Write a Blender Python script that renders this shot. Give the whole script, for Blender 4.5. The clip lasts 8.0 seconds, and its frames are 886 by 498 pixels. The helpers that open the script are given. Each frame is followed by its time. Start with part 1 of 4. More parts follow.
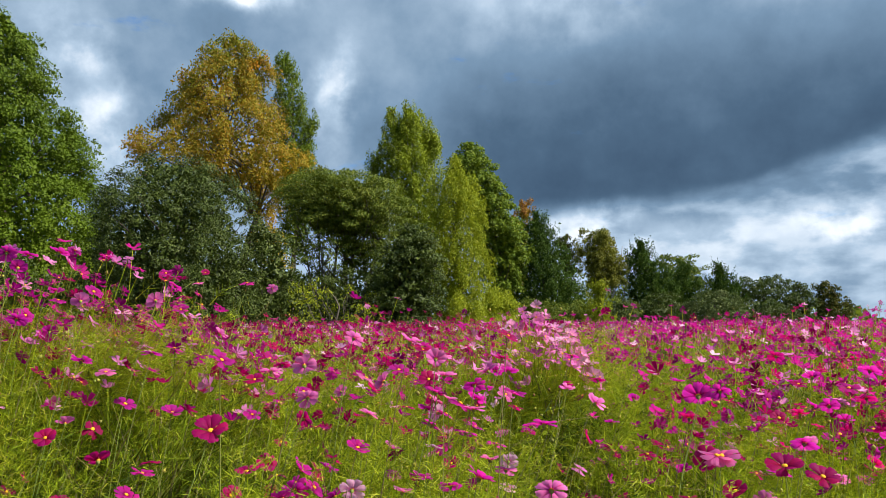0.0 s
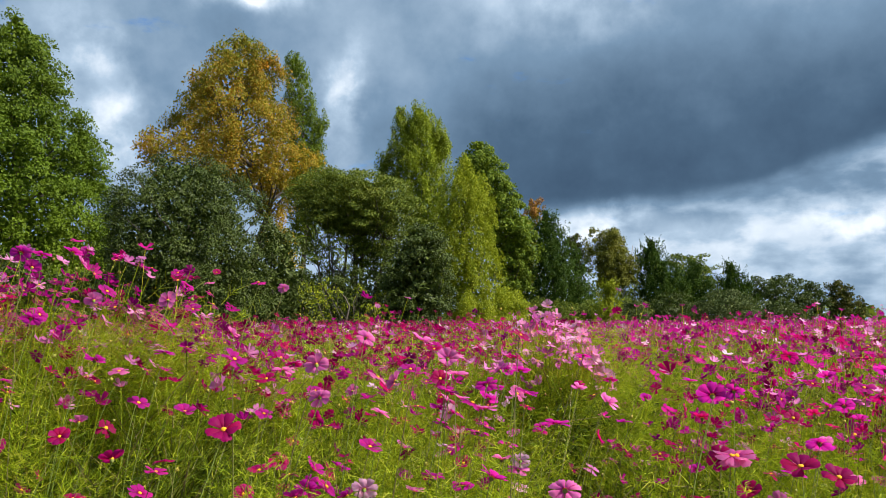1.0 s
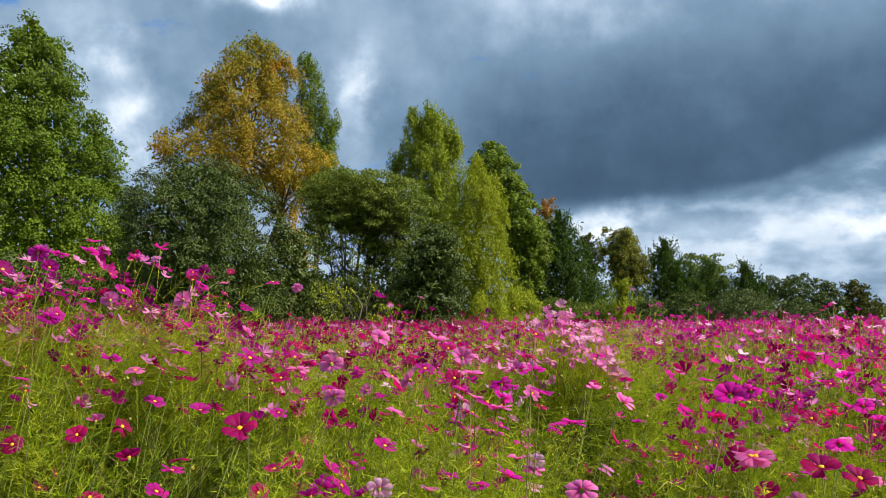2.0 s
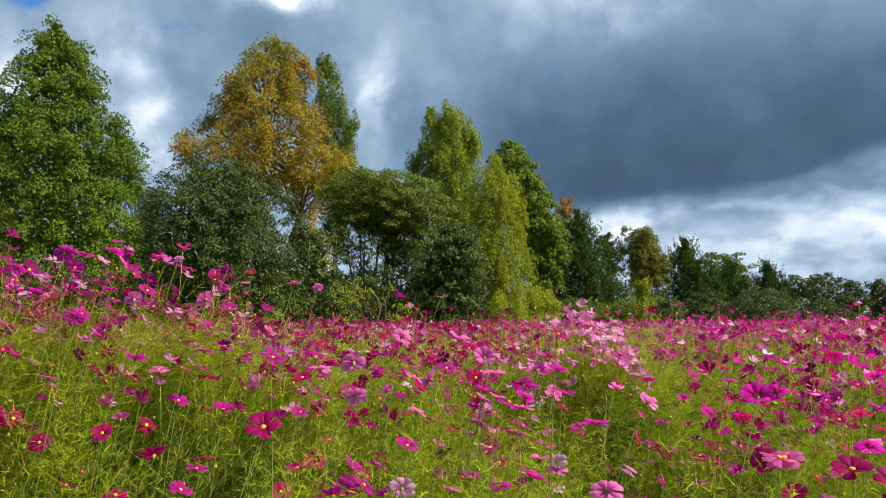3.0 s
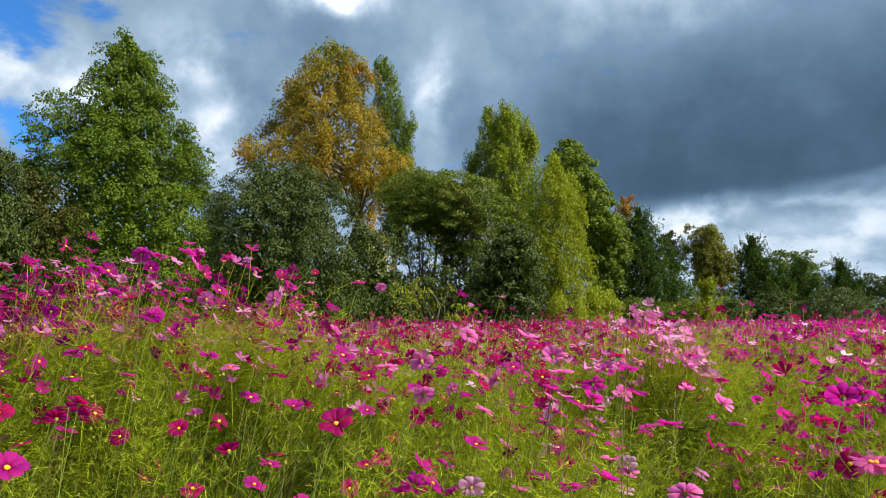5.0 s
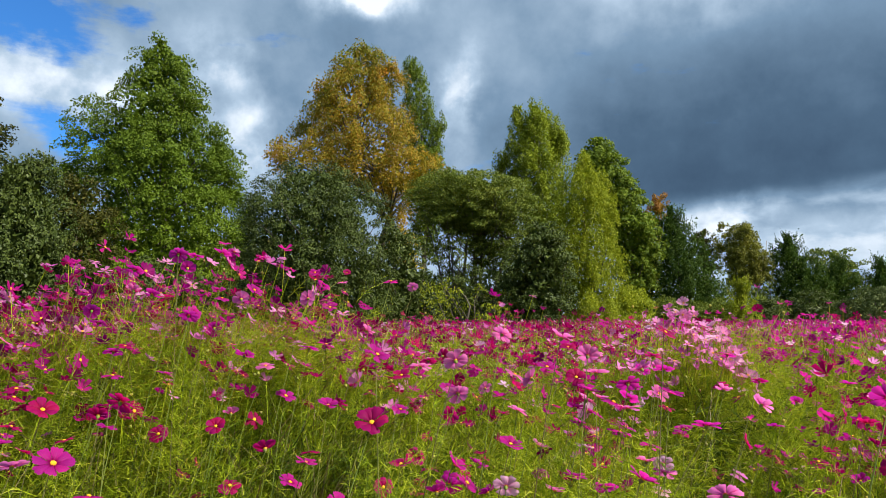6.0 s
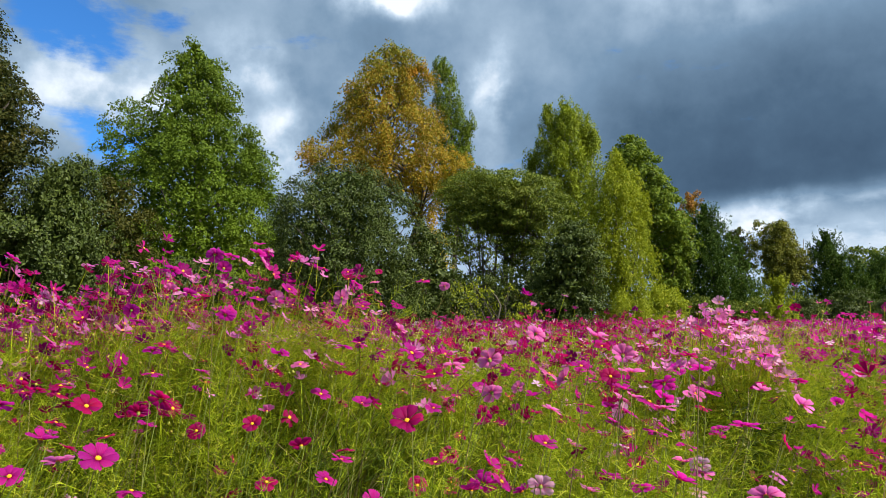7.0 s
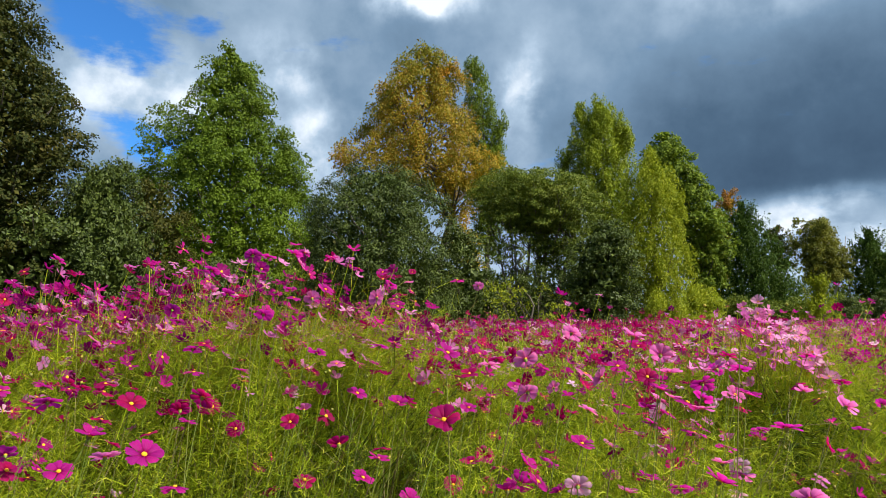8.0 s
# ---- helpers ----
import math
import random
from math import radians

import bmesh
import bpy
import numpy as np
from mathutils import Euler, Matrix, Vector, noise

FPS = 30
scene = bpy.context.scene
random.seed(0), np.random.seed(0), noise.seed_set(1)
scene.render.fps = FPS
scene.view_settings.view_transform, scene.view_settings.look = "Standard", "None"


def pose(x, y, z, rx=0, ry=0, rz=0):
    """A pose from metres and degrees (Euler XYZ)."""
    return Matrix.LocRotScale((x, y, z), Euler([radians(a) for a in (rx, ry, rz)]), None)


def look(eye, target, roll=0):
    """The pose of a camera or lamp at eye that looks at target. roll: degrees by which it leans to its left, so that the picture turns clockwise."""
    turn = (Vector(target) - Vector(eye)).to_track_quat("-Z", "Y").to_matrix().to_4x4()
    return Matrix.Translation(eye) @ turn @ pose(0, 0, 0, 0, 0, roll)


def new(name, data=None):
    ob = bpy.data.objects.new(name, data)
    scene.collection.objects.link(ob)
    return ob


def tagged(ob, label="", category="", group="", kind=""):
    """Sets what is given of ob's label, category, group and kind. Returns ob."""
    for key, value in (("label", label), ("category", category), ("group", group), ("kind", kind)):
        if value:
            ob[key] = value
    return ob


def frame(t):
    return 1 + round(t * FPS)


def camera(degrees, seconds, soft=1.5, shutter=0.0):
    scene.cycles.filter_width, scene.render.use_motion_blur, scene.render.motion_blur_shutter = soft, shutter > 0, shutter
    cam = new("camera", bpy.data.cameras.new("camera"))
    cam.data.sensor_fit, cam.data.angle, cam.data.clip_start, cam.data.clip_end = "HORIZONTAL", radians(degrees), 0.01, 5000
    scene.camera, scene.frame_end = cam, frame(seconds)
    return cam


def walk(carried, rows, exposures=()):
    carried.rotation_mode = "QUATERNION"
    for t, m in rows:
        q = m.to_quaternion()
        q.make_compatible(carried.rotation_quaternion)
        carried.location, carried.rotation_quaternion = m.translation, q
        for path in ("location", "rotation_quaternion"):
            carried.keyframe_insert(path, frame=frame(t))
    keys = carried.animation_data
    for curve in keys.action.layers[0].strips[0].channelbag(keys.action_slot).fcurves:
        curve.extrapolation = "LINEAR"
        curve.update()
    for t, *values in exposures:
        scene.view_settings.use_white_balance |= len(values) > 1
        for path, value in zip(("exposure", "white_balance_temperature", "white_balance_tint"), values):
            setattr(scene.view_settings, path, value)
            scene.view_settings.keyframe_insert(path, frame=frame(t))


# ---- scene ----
cam = camera(64.1, 8.0, soft=0.85)
# seconds, place, pitch and turn of the camera, held at eye height over the flowers
PATH = (
    (0.0, 0.000, 0.000, 1.450, 5.70, 0.00),
    (0.5, -0.003, 0.002, 1.449, 5.69, 0.36),
    (1.0, -0.006, 0.003, 1.449, 5.67, 0.78),
    (1.5, -0.009, 0.005, 1.448, 5.66, 1.24),
    (3.0, -0.022, 0.012, 1.446, 5.65, 3.26),
    (3.5, -0.028, 0.014, 1.444, 5.65, 4.30),
    (4.0, -0.035, 0.016, 1.443, 5.65, 5.46),
    (4.5, -0.041, 0.017, 1.442, 5.66, 6.71),
    (6.0, -0.057, 0.016, 1.440, 5.65, 10.36),
    (6.5, -0.061, 0.014, 1.439, 5.63, 11.55),
    (7.0, -0.065, 0.011, 1.438, 5.62, 12.81),
    (7.5, -0.068, 0.007, 1.438, 5.61, 14.13),
    (8.0, -0.071, 0.002, 1.438, 5.60, 15.44),
)
walk(cam, [(t, pose(x, y, z, 90 + p, 0, turn)) for t, x, y, z, p, turn in PATH])
scene.view_settings.exposure = 0.72

# ---- world, sun ----
SUN_EL, SUN_AZ = 45.0, -106.0      # height and compass turn of the sun (degrees, turn to the left of straight ahead)
sun = new("sun", bpy.data.lights.new("sun", "SUN"))
sun.data.energy, sun.data.angle, sun.data.color = 5.0, radians(1.5), (1.0, 0.95, 0.86)
sun_dir = Vector((-math.sin(radians(SUN_AZ)) * math.cos(radians(SUN_EL)), math.cos(radians(SUN_AZ)) * math.cos(radians(SUN_EL)), math.sin(radians(SUN_EL))))
sun.matrix_world = look(sun_dir * 50, (0, 0, 0))


class Nodes:
    """Short hand for building a node tree."""

    def __init__(self, tree):
        self.tree = tree
        tree.nodes.clear()

    def add(self, kind, prepared=None, **inputs):
        n = prepared or self.tree.nodes.new(kind)
        for k, v in inputs.items():
            self.put(n, k.replace("_", " "), v)
        return n

    def put(self, n, key, v):
        sock = n.inputs[int(key[1:])] if key[0] == "i" and key[1:].isdigit() else n.inputs[key]
        if isinstance(v, bpy.types.NodeSocket):
            self.tree.links.new(v, sock)
        else:
            sock.default_value = v

    def math(self, op, a, b=0.0, c=0.0, clamp=False):
        n = self.tree.nodes.new("ShaderNodeMath")
        n.operation, n.use_clamp = op, clamp
        self.add("", n, i0=a, i1=b, i2=c)
        return n.outputs[0]

    def smooth(self, v, lo, hi):
        n = self.add("ShaderNodeMapRange", None, Value=v)
        n.interpolation_type = "SMOOTHSTEP"
        n.inputs["From Min"].default_value, n.inputs["From Max"].default_value = (lo, hi) if lo < hi else (hi, lo)
        n.inputs["To Min"].default_value, n.inputs["To Max"].default_value = (0, 1) if lo < hi else (1, 0)
        return n.outputs["Result"]

    def noise(self, vec, scale, detail=4.0, rough=0.55):
        n = self.add("ShaderNodeTexNoise", None, Scale=scale, Detail=detail, Roughness=rough)
        self.tree.links.new(vec, n.inputs["Vector"])
        return n.outputs["Fac"]

    def ramp(self, fac, stops, mode="LINEAR"):
        n = self.add("ShaderNodeValToRGB", None, Fac=fac)
        n.color_ramp.interpolation = mode
        els = n.color_ramp.elements
        while len(els) < len(stops):
            els.new(0.5)
        for e, (p, c) in zip(els, stops):
            e.position, e.color = p, (*c, 1)
        return n.outputs["Color"]

    def mix(self, fac, a, b, mode="MIX"):
        n = self.add("ShaderNodeMix")
        n.data_type, n.blend_type = "RGBA", mode
        for key, v in ((0, fac), (6, a), (7, b)):
            if isinstance(v, bpy.types.NodeSocket):
                self.tree.links.new(v, n.inputs[key])
            else:
                n.inputs[key].default_value = v if key == 0 else (*v, 1)
        return n.outputs[2]


def build_sky():
    """Clear sky behind storm clouds: a slate bank ahead, broken bright cloud beside it, blue holes to the west."""
    w = bpy.data.worlds.new("sky")
    scene.world = w
    w.use_nodes = True
    g = Nodes(w.node_tree)
    co = g.add("ShaderNodeTexCoord").outputs["Generated"]
    sep = g.add("ShaderNodeSeparateXYZ", None, Vector=co)
    x, y, z = sep.outputs
    deg = 180 / math.pi
    az = g.math("MULTIPLY", g.math("ARCTAN2", g.math("MULTIPLY", x, -1.0), y), deg)
    el = g.math("MULTIPLY", g.math("ARCSINE", z), deg)
    # billows bend all cloud edges
    n1, n2 = g.noise(co, 6.5, 7, 0.5), g.noise(co, 17.0, 6, 0.6)
    warp = g.add("ShaderNodeTexNoise", None, Scale=8.0, Detail=8.0, Roughness=0.58)
    g.tree.links.new(co, warp.inputs["Vector"])
    wr = g.add("ShaderNodeSeparateXYZ", None, Vector=warp.outputs["Color"]).outputs
    azw = g.math("MULTIPLY_ADD", g.math("SUBTRACT", wr[0], 0.5), 9.0, az)
    elw = g.math("MULTIPLY_ADD", g.math("SUBTRACT", wr[1], 0.5), 6.0, el)

    def blob(a, e, sa, se, amount):
        da = g.math("DIVIDE", g.math("SUBTRACT", azw, a), sa)
        de = g.math("DIVIDE", g.math("SUBTRACT", elw, e), se)
        r2 = g.math("ADD", g.math("MULTIPLY", da, da), g.math("MULTIPLY", de, de))
        return g.math("MULTIPLY", g.math("EXPONENT", g.math("MULTIPLY", r2, -1.0)), amount)

    # slate bank: its lower rim curves upward to the east
    rise = g.math("ADD", az, 8.0)
    rim = g.math("MULTIPLY_ADD", g.math("MULTIPLY", rise, rise), 0.0066, 8.0)
    soft_el = g.math("MULTIPLY_ADD", g.math("SUBTRACT", n1, 0.5), 3.0, el)
    over = g.smooth(g.math("SUBTRACT", soft_el, rim), -0.5, 1.7)
    fade = g.smooth(el, 27.0, 12.0)
    side = g.smooth(azw, 9.0, -9.0)
    bank = g.math("MULTIPLY", g.math("MULTIPLY", over, fade), side)
    v = g.math("MULTIPLY_ADD", bank, -0.29, 0.50)
    loose = g.math("MULTIPLY_ADD", side, -0.34, 0.52)
    v = g.math("ADD", v, g.math("MULTIPLY", g.math("SUBTRACT", n1, 0.5), loose))
    v = g.math("MULTIPLY_ADD", g.math("SUBTRACT", n2, 0.5), 0.14, v)
    v = g.math("MULTIPLY_ADD", g.smooth(el, 10.0, 5.0), 0.08, v)
    n4 = g.noise(co, 10.0, 8, 0.55)
    # heaped cloud below the rim of the bank
    heap_co = g.add("ShaderNodeVectorMath", None, i0=co, i1=(1.0, 1.0, 2.2))
    heap_co.operation = "MULTIPLY"
    heaps = g.smooth(g.noise(heap_co.outputs[0], 11.0, 7, 0.5), 0.36, 0.64)
    low = g.math("MULTIPLY", g.math("SUBTRACT", 1.0, over), side)
    v = g.math("MULTIPLY_ADD", g.math("MULTIPLY", low, g.math("SUBTRACT", heaps, 0.40)), 0.25, v)
    torn = g.math("MULTIPLY_ADD", g.smooth(n4, 0.34, 0.66), 1.15, 0.30)
    glow = blob(*CLOUDS[0])
    for b in CLOUDS[1:]:
        glow = g.math("ADD", glow, blob(*b))
    v = g.math("ADD", v, g.math("MULTIPLY", glow, torn))
    cloud = g.ramp(v, ((0.10, (0.030, 0.058, 0.106)), (0.25, (0.068, 0.122, 0.196)), (0.45, (0.168, 0.265, 0.385)), (0.68, (0.40, 0.52, 0.66)), (0.95, (0.82, 0.89, 0.97))))
    hole = g.math("ADD", g.math("ADD", blob(42.0, 20.4, 5.0, 2.5, 1.1), blob(34.6, 21.4, 2.0, 1.4, 0.6)), blob(38.5, 13.0, 4.5, 2.0, 0.8))
    hole = g.math("ADD", hole, blob(75.0, 30.0, 25.0, 12.0, 1.0))
    flat_co = g.add("ShaderNodeVectorMath", None, i0=co, i1=(1.0, 1.0, 3.0))
    flat_co.operation = "MULTIPLY"
    wisps = g.noise(flat_co.outputs[0], 7.0, 8, 0.6)
    hole = g.math("MULTIPLY_ADD", g.math("SUBTRACT", wisps, 0.5), 2.6, hole)
    hole = g.smooth(hole, 0.35, 0.95)
    air = g.add("ShaderNodeTexSky")
    air.sky_type, air.sun_disc, air.sun_elevation, air.sun_rotation = "NISHITA", False, radians(SUN_EL), radians(-SUN_AZ)
    deep = g.mix(1.0, air.outputs[0], (0.32, 0.82, 1.40), "MULTIPLY")
    b1 = g.add("ShaderNodeBackground", None, Color=deep, Strength=0.08)
    b2 = g.add("ShaderNodeBackground", None, Color=cloud, Strength=0.73)
    m = g.add("ShaderNodeMixShader", None, i0=hole, i1=b2.outputs[0], i2=b1.outputs[0])
    out = g.add("ShaderNodeOutputWorld")
    g.tree.links.new(m.outputs[0], out.inputs["Surface"])


# brighter and darker billows: turn, height, widths (degrees), amount
CLOUDS = (
    (9.0, 19.0, 1.5, 2.8, 0.30), (26.5, 15.0, 3.0, 2.6, 0.34), (28.3, 19.8, 2.4, 1.6, 0.34), (17.0, 24.6, 3.0, 1.0, 0.5),
    (40.0, 16.2, 7.0, 2.4, 0.40), (-11.5, 7.6, 3.4, 1.1, 0.34), (-30.0, 6.6, 3.5, 1.0, 0.34), (-10.0, 25.0, 9.0, 3.5, 0.20),
    (-20.0, 6.0, 6.0, 1.3, 0.14), (-30.0, 23.5, 6.0, 2.5, 0.14), (21.0, 18.0, 4.0, 4.0, -0.02), (-26.0, 3.4, 9.0, 1.4, 0.06), (25.5, 11.5, 2.5, 2.0, 0.24), (8.5, 14.5, 1.8, 2.5, 0.14),
)
build_sky()


# ---- materials ----
def material(name):
    m = bpy.data.materials.new(name)
    m.use_nodes = True
    g = Nodes(m.node_tree)
    return m, g


def leafy(name, colours, clear=0.35, rough=0.55, per="island", patch=None, tip=None, gloss=0.15):
    """Thin plant tissue: colours vary from piece to piece, light passes through. patch: colours by a coarse noise; tip: colours by height."""
    m, g = material(name)
    if per == "island":
        rnd = g.add("ShaderNodeNewGeometry").outputs["Random Per Island"]
    else:
        rnd = g.add("ShaderNodeObjectInfo").outputs["Random"]
    co = g.add("ShaderNodeTexCoord").outputs["Object"]
    n = len(colours)
    col = g.ramp(rnd, [(i / max(1, n - 1), c) for i, c in enumerate(colours)])
    if tip:
        lo, hi, stops, mixing = tip
        zz = g.add("ShaderNodeSeparateXYZ", None, Vector=co).outputs[2]
        up = g.add("ShaderNodeMapRange", None, Value=zz)
        up.inputs["From Min"].default_value, up.inputs["From Max"].default_value = lo, hi
        f = g.math("MULTIPLY_ADD", g.math("SUBTRACT", g.noise(co, 0.55, 4), 0.5), 1.1, up.outputs[0])
        f = g.math("MULTIPLY_ADD", g.math("SUBTRACT", rnd, 0.5), 0.35, f)
        col = g.mix(mixing, col, g.ramp(f, stops))
    if patch:
        scale, c2, lo, hi = patch
        col = g.mix(g.smooth(g.noise(co, scale, 3), lo, hi), col, c2)
    col = g.mix(0.35, col, g.ramp(g.noise(co, 0.8, 3), ((0.3, (0.72, 0.75, 0.7)), (0.7, (1.2, 1.2, 1.15)))), "MULTIPLY")
    bsdf = g.add("ShaderNodeBsdfPrincipled", None, Base_Color=col, Roughness=rough)
    bsdf.inputs["Specular IOR Level"].default_value = gloss
    thin = g.add("ShaderNodeBsdfTranslucent", None, Color=g.mix(1.0, col, (1.15, 1.15, 0.8), "MULTIPLY"))
    mixed = g.add("ShaderNodeMixShader", None, i0=clear, i1=bsdf.outputs[0], i2=thin.outputs[0])
    out = g.add("ShaderNodeOutputMaterial")
    g.tree.links.new(mixed.outputs[0], out.inputs["Surface"])
    return m


def petal_skin(name, base, edge, throat, per="object"):
    """A petal: ribbed along its length, darker or paler to the throat, thin enough to glow against the light."""
    m, g = material(name)
    co = g.add("ShaderNodeTexCoord").outputs["Object"]
    if per == "object":
        rnd = g.add("ShaderNodeObjectInfo").outputs["Random"]
        sep = g.add("ShaderNodeSeparateXYZ", None, Vector=co).outputs
        along = g.smooth(sep[0], 0.0, 0.034)
        ribs = g.math("SINE", g.math("MULTIPLY", sep[1], 1900.0))
        col = g.mix(g.smooth(sep[0], 0.004, 0.013), throat, g.mix(along, base, edge))
        col = g.mix(g.math("MULTIPLY_ADD", ribs, 0.10, 0.12), col, throat)
    else:
        rnd = g.add("ShaderNodeNewGeometry").outputs["Random Per Island"]
        col = g.mix(rnd, base, edge)
    hue = g.add("ShaderNodeHueSaturation", None, Hue=g.math("MULTIPLY_ADD", rnd, 0.03, 0.485), Saturation=1.0, Value=g.math("MULTIPLY_ADD", rnd, 0.4, 0.8), Color=col)
    bsdf = g.add("ShaderNodeBsdfPrincipled", None, Base_Color=hue.outputs[0], Roughness=0.6)
    bsdf.inputs["Specular IOR Level"].default_value = 0.2
    thin = g.add("ShaderNodeBsdfTranslucent", None, Color=hue.outputs[0])
    mixed = g.add("ShaderNodeMixShader", None, i0=0.68, i1=bsdf.outputs[0], i2=thin.outputs[0])
    out = g.add("ShaderNodeOutputMaterial")
    g.tree.links.new(mixed.outputs[0], out.inputs["Surface"])
    return m


def rough_skin(name, stops, scale, bump=0.4, rough=0.9):
    """Bark, soil and seed heads: two scales of mottling and a relief."""
    m, g = material(name)
    co = g.add("ShaderNodeTexCoord").outputs["Object"]
    n1, n2 = g.noise(co, scale, 6, 0.65), g.noise(co, scale * 0.13, 3)
    col = g.ramp(g.math("MULTIPLY_ADD", n2, 0.5, g.math("MULTIPLY", n1, 0.5)), stops)
    b = g.add("ShaderNodeBump", None, Strength=bump, Height=n1)
    bsdf = g.add("ShaderNodeBsdfPrincipled", None, Base_Color=col, Roughness=rough, Normal=b.outputs[0])
    out = g.add("ShaderNodeOutputMaterial")
    g.tree.links.new(bsdf.outputs[0], out.inputs["Surface"])
    return m


M_SOIL = rough_skin("soil", ((0.3, (0.035, 0.028, 0.012)), (0.5, (0.06, 0.058, 0.02)), (0.7, (0.085, 0.10, 0.03))), 6.0)
M_BARK = rough_skin("bark", ((0.3, (0.05, 0.04, 0.03)), (0.7, (0.15, 0.125, 0.1))), 9.0)
M_PALE_BARK = rough_skin("pale_bark", ((0.35, (0.3, 0.29, 0.26)), (0.65, (0.55, 0.54, 0.5))), 7.0)
M_DISC = rough_skin("yellow_florets", ((0.35, (0.68, 0.24, 0.005)), (0.65, (0.85, 0.45, 0.015))), 900.0, 0.8)
M_FEATHER = leafy("feather_leaf", ((0.09, 0.14, 0.006), (0.19, 0.26, 0.008), (0.30, 0.38, 0.010), (0.41, 0.49, 0.016), (0.50, 0.49, 0.05)), 0.42, 0.6, "island", (0.9, (0.15, 0.23, 0.010), 0.48, 0.75))
# darker copy of the feather leaf: shade low in the herbage, put into colour
M_FEATHER_SHADED = leafy("shaded_feather_leaf", ((0.02, 0.034, 0.004), (0.045, 0.075, 0.005), (0.11, 0.16, 0.008)), 0.3, 0.7)
M_STEM = leafy("green_stem", ((0.16, 0.22, 0.04), (0.24, 0.28, 0.06), (0.14, 0.10, 0.05)), 0.1, 0.5, "object")
M_DRY = leafy("dry_stem", ((0.10, 0.07, 0.03), (0.22, 0.17, 0.07), (0.32, 0.28, 0.12)), 0.1)
M_BUD = leafy("bud", ((0.30, 0.30, 0.05), (0.38, 0.30, 0.05), (0.22, 0.26, 0.05), (0.25, 0.12, 0.05)), 0.1)
PETALS = {
    "c": petal_skin("crimson_petal", (0.44, 0.003, 0.10), (0.54, 0.008, 0.18), (0.28, 0.0, 0.05)),
    "m": petal_skin("magenta_petal", (0.54, 0.010, 0.28), (0.65, 0.025, 0.38), (0.30, 0.0, 0.10)),
    "p": petal_skin("pink_petal", (0.80, 0.11, 0.42), (0.87, 0.21, 0.52), (0.56, 0.05, 0.30)),
    "w": petal_skin("pale_petal", (0.86, 0.36, 0.58), (0.90, 0.52, 0.69), (0.70, 0.22, 0.50)),
}
FIELD_PETALS = {
    "c": petal_skin("crimson_field_petal", (0.25, 0.001, 0.045), (0.42, 0.004, 0.13), (0, 0, 0), "island"),
    "m": petal_skin("magenta_field_petal", (0.33, 0.004, 0.15), (0.52, 0.016, 0.27), (0, 0, 0), "island"),
    "p": petal_skin("pink_field_petal", (0.66, 0.13, 0.42), (0.80, 0.31, 0.60), (0, 0, 0), "island"),
    "w": petal_skin("pale_field_petal", (0.76, 0.32, 0.56), (0.86, 0.54, 0.72), (0, 0, 0), "island"),
}
COLOUR_WORD = {"c": "crimson", "m": "magenta", "p": "mauve pink", "w": "pale pink"}


# ---- meshes from arrays ----
def mesh_of(name, verts, faces, mats, mat_index=None, smooth=False):
    """A mesh from an array of points and an array of faces with the same number of corners."""
    me = bpy.data.meshes.new(name)
    verts, faces = np.asarray(verts, np.float32), np.asarray(faces, np.int32)
    k = faces.shape[1]
    me.vertices.add(len(verts))
    me.vertices.foreach_set("co", verts.ravel())
    me.loops.add(faces.size)
    me.loops.foreach_set("vertex_index", faces.ravel())
    me.polygons.add(len(faces))
    me.polygons.foreach_set("loop_start", np.arange(0, faces.size, k, dtype=np.int32))
    for m in mats:
        me.materials.append(m)
    if mat_index is not None:
        me.polygons.foreach_set("material_index", np.asarray(mat_index, np.int32))
    me.update(calc_edges=True)
    if smooth:
        me.polygons.foreach_set("use_smooth", np.ones(len(faces), bool))
    return me


def part(name, mesh, parent, label="", m=None):
    ob = new(name, mesh)
    ob.parent = parent
    if m is not None:
        ob.matrix_local = m
    return tagged(ob, label)


def tube(points, radii, sides=5):
    """A tapered tube along points: arrays of corners and triangles."""
    P = np.asarray(points, float)
    n = len(P)
    d = np.gradient(P, axis=0)
    d /= np.linalg.norm(d, axis=1)[:, None] + 1e-9
    ref = np.where(np.abs(d[:, 2:3]) > 0.9, [[1.0, 0, 0]], [[0, 0, 1.0]])
    u = np.cross(d, ref)
    u /= np.linalg.norm(u, axis=1)[:, None] + 1e-9
    w = np.cross(d, u)
    a = np.arange(sides) * 2 * np.pi / sides
    ring = P[:, None] + np.asarray(radii)[:, None, None] * (np.cos(a)[None, :, None] * u[:, None] + np.sin(a)[None, :, None] * w[:, None])
    f = []
    for i in range(n - 1):
        for j in range(sides):
            p, q = i * sides + j, i * sides + (j + 1) % sides
            f += [(p, q, q + sides), (p, q + sides, p + sides)]
    return ring.reshape(-1, 3), np.array(f)


def join(pieces):
    vs, fs, o = [], [], 0
    for v, f in pieces:
        vs.append(v)
        fs.append(np.asarray(f) + o)
        o += len(v)
    return np.concatenate(vs), np.concatenate(fs)


def unit(a):
    return a / (np.linalg.norm(a, axis=-1, keepdims=True) + 1e-9)


RNG = np.random.default_rng(11)


def lumps(x, y, s, seed=0.0):
    """A smooth, cheap wave field about -1 to 1 with features about s metres across."""
    k = 2 * np.pi / s
    return (np.sin(k * (0.83 * x + 0.31 * y) + seed) + np.sin(k * (-0.42 * x + 0.91 * y) * 1.31 + 1.7 * seed + 1.0) + np.sin(k * (0.17 * x - 0.77 * y) * 2.1 + seed * 2.3) * 0.6) / 2.6


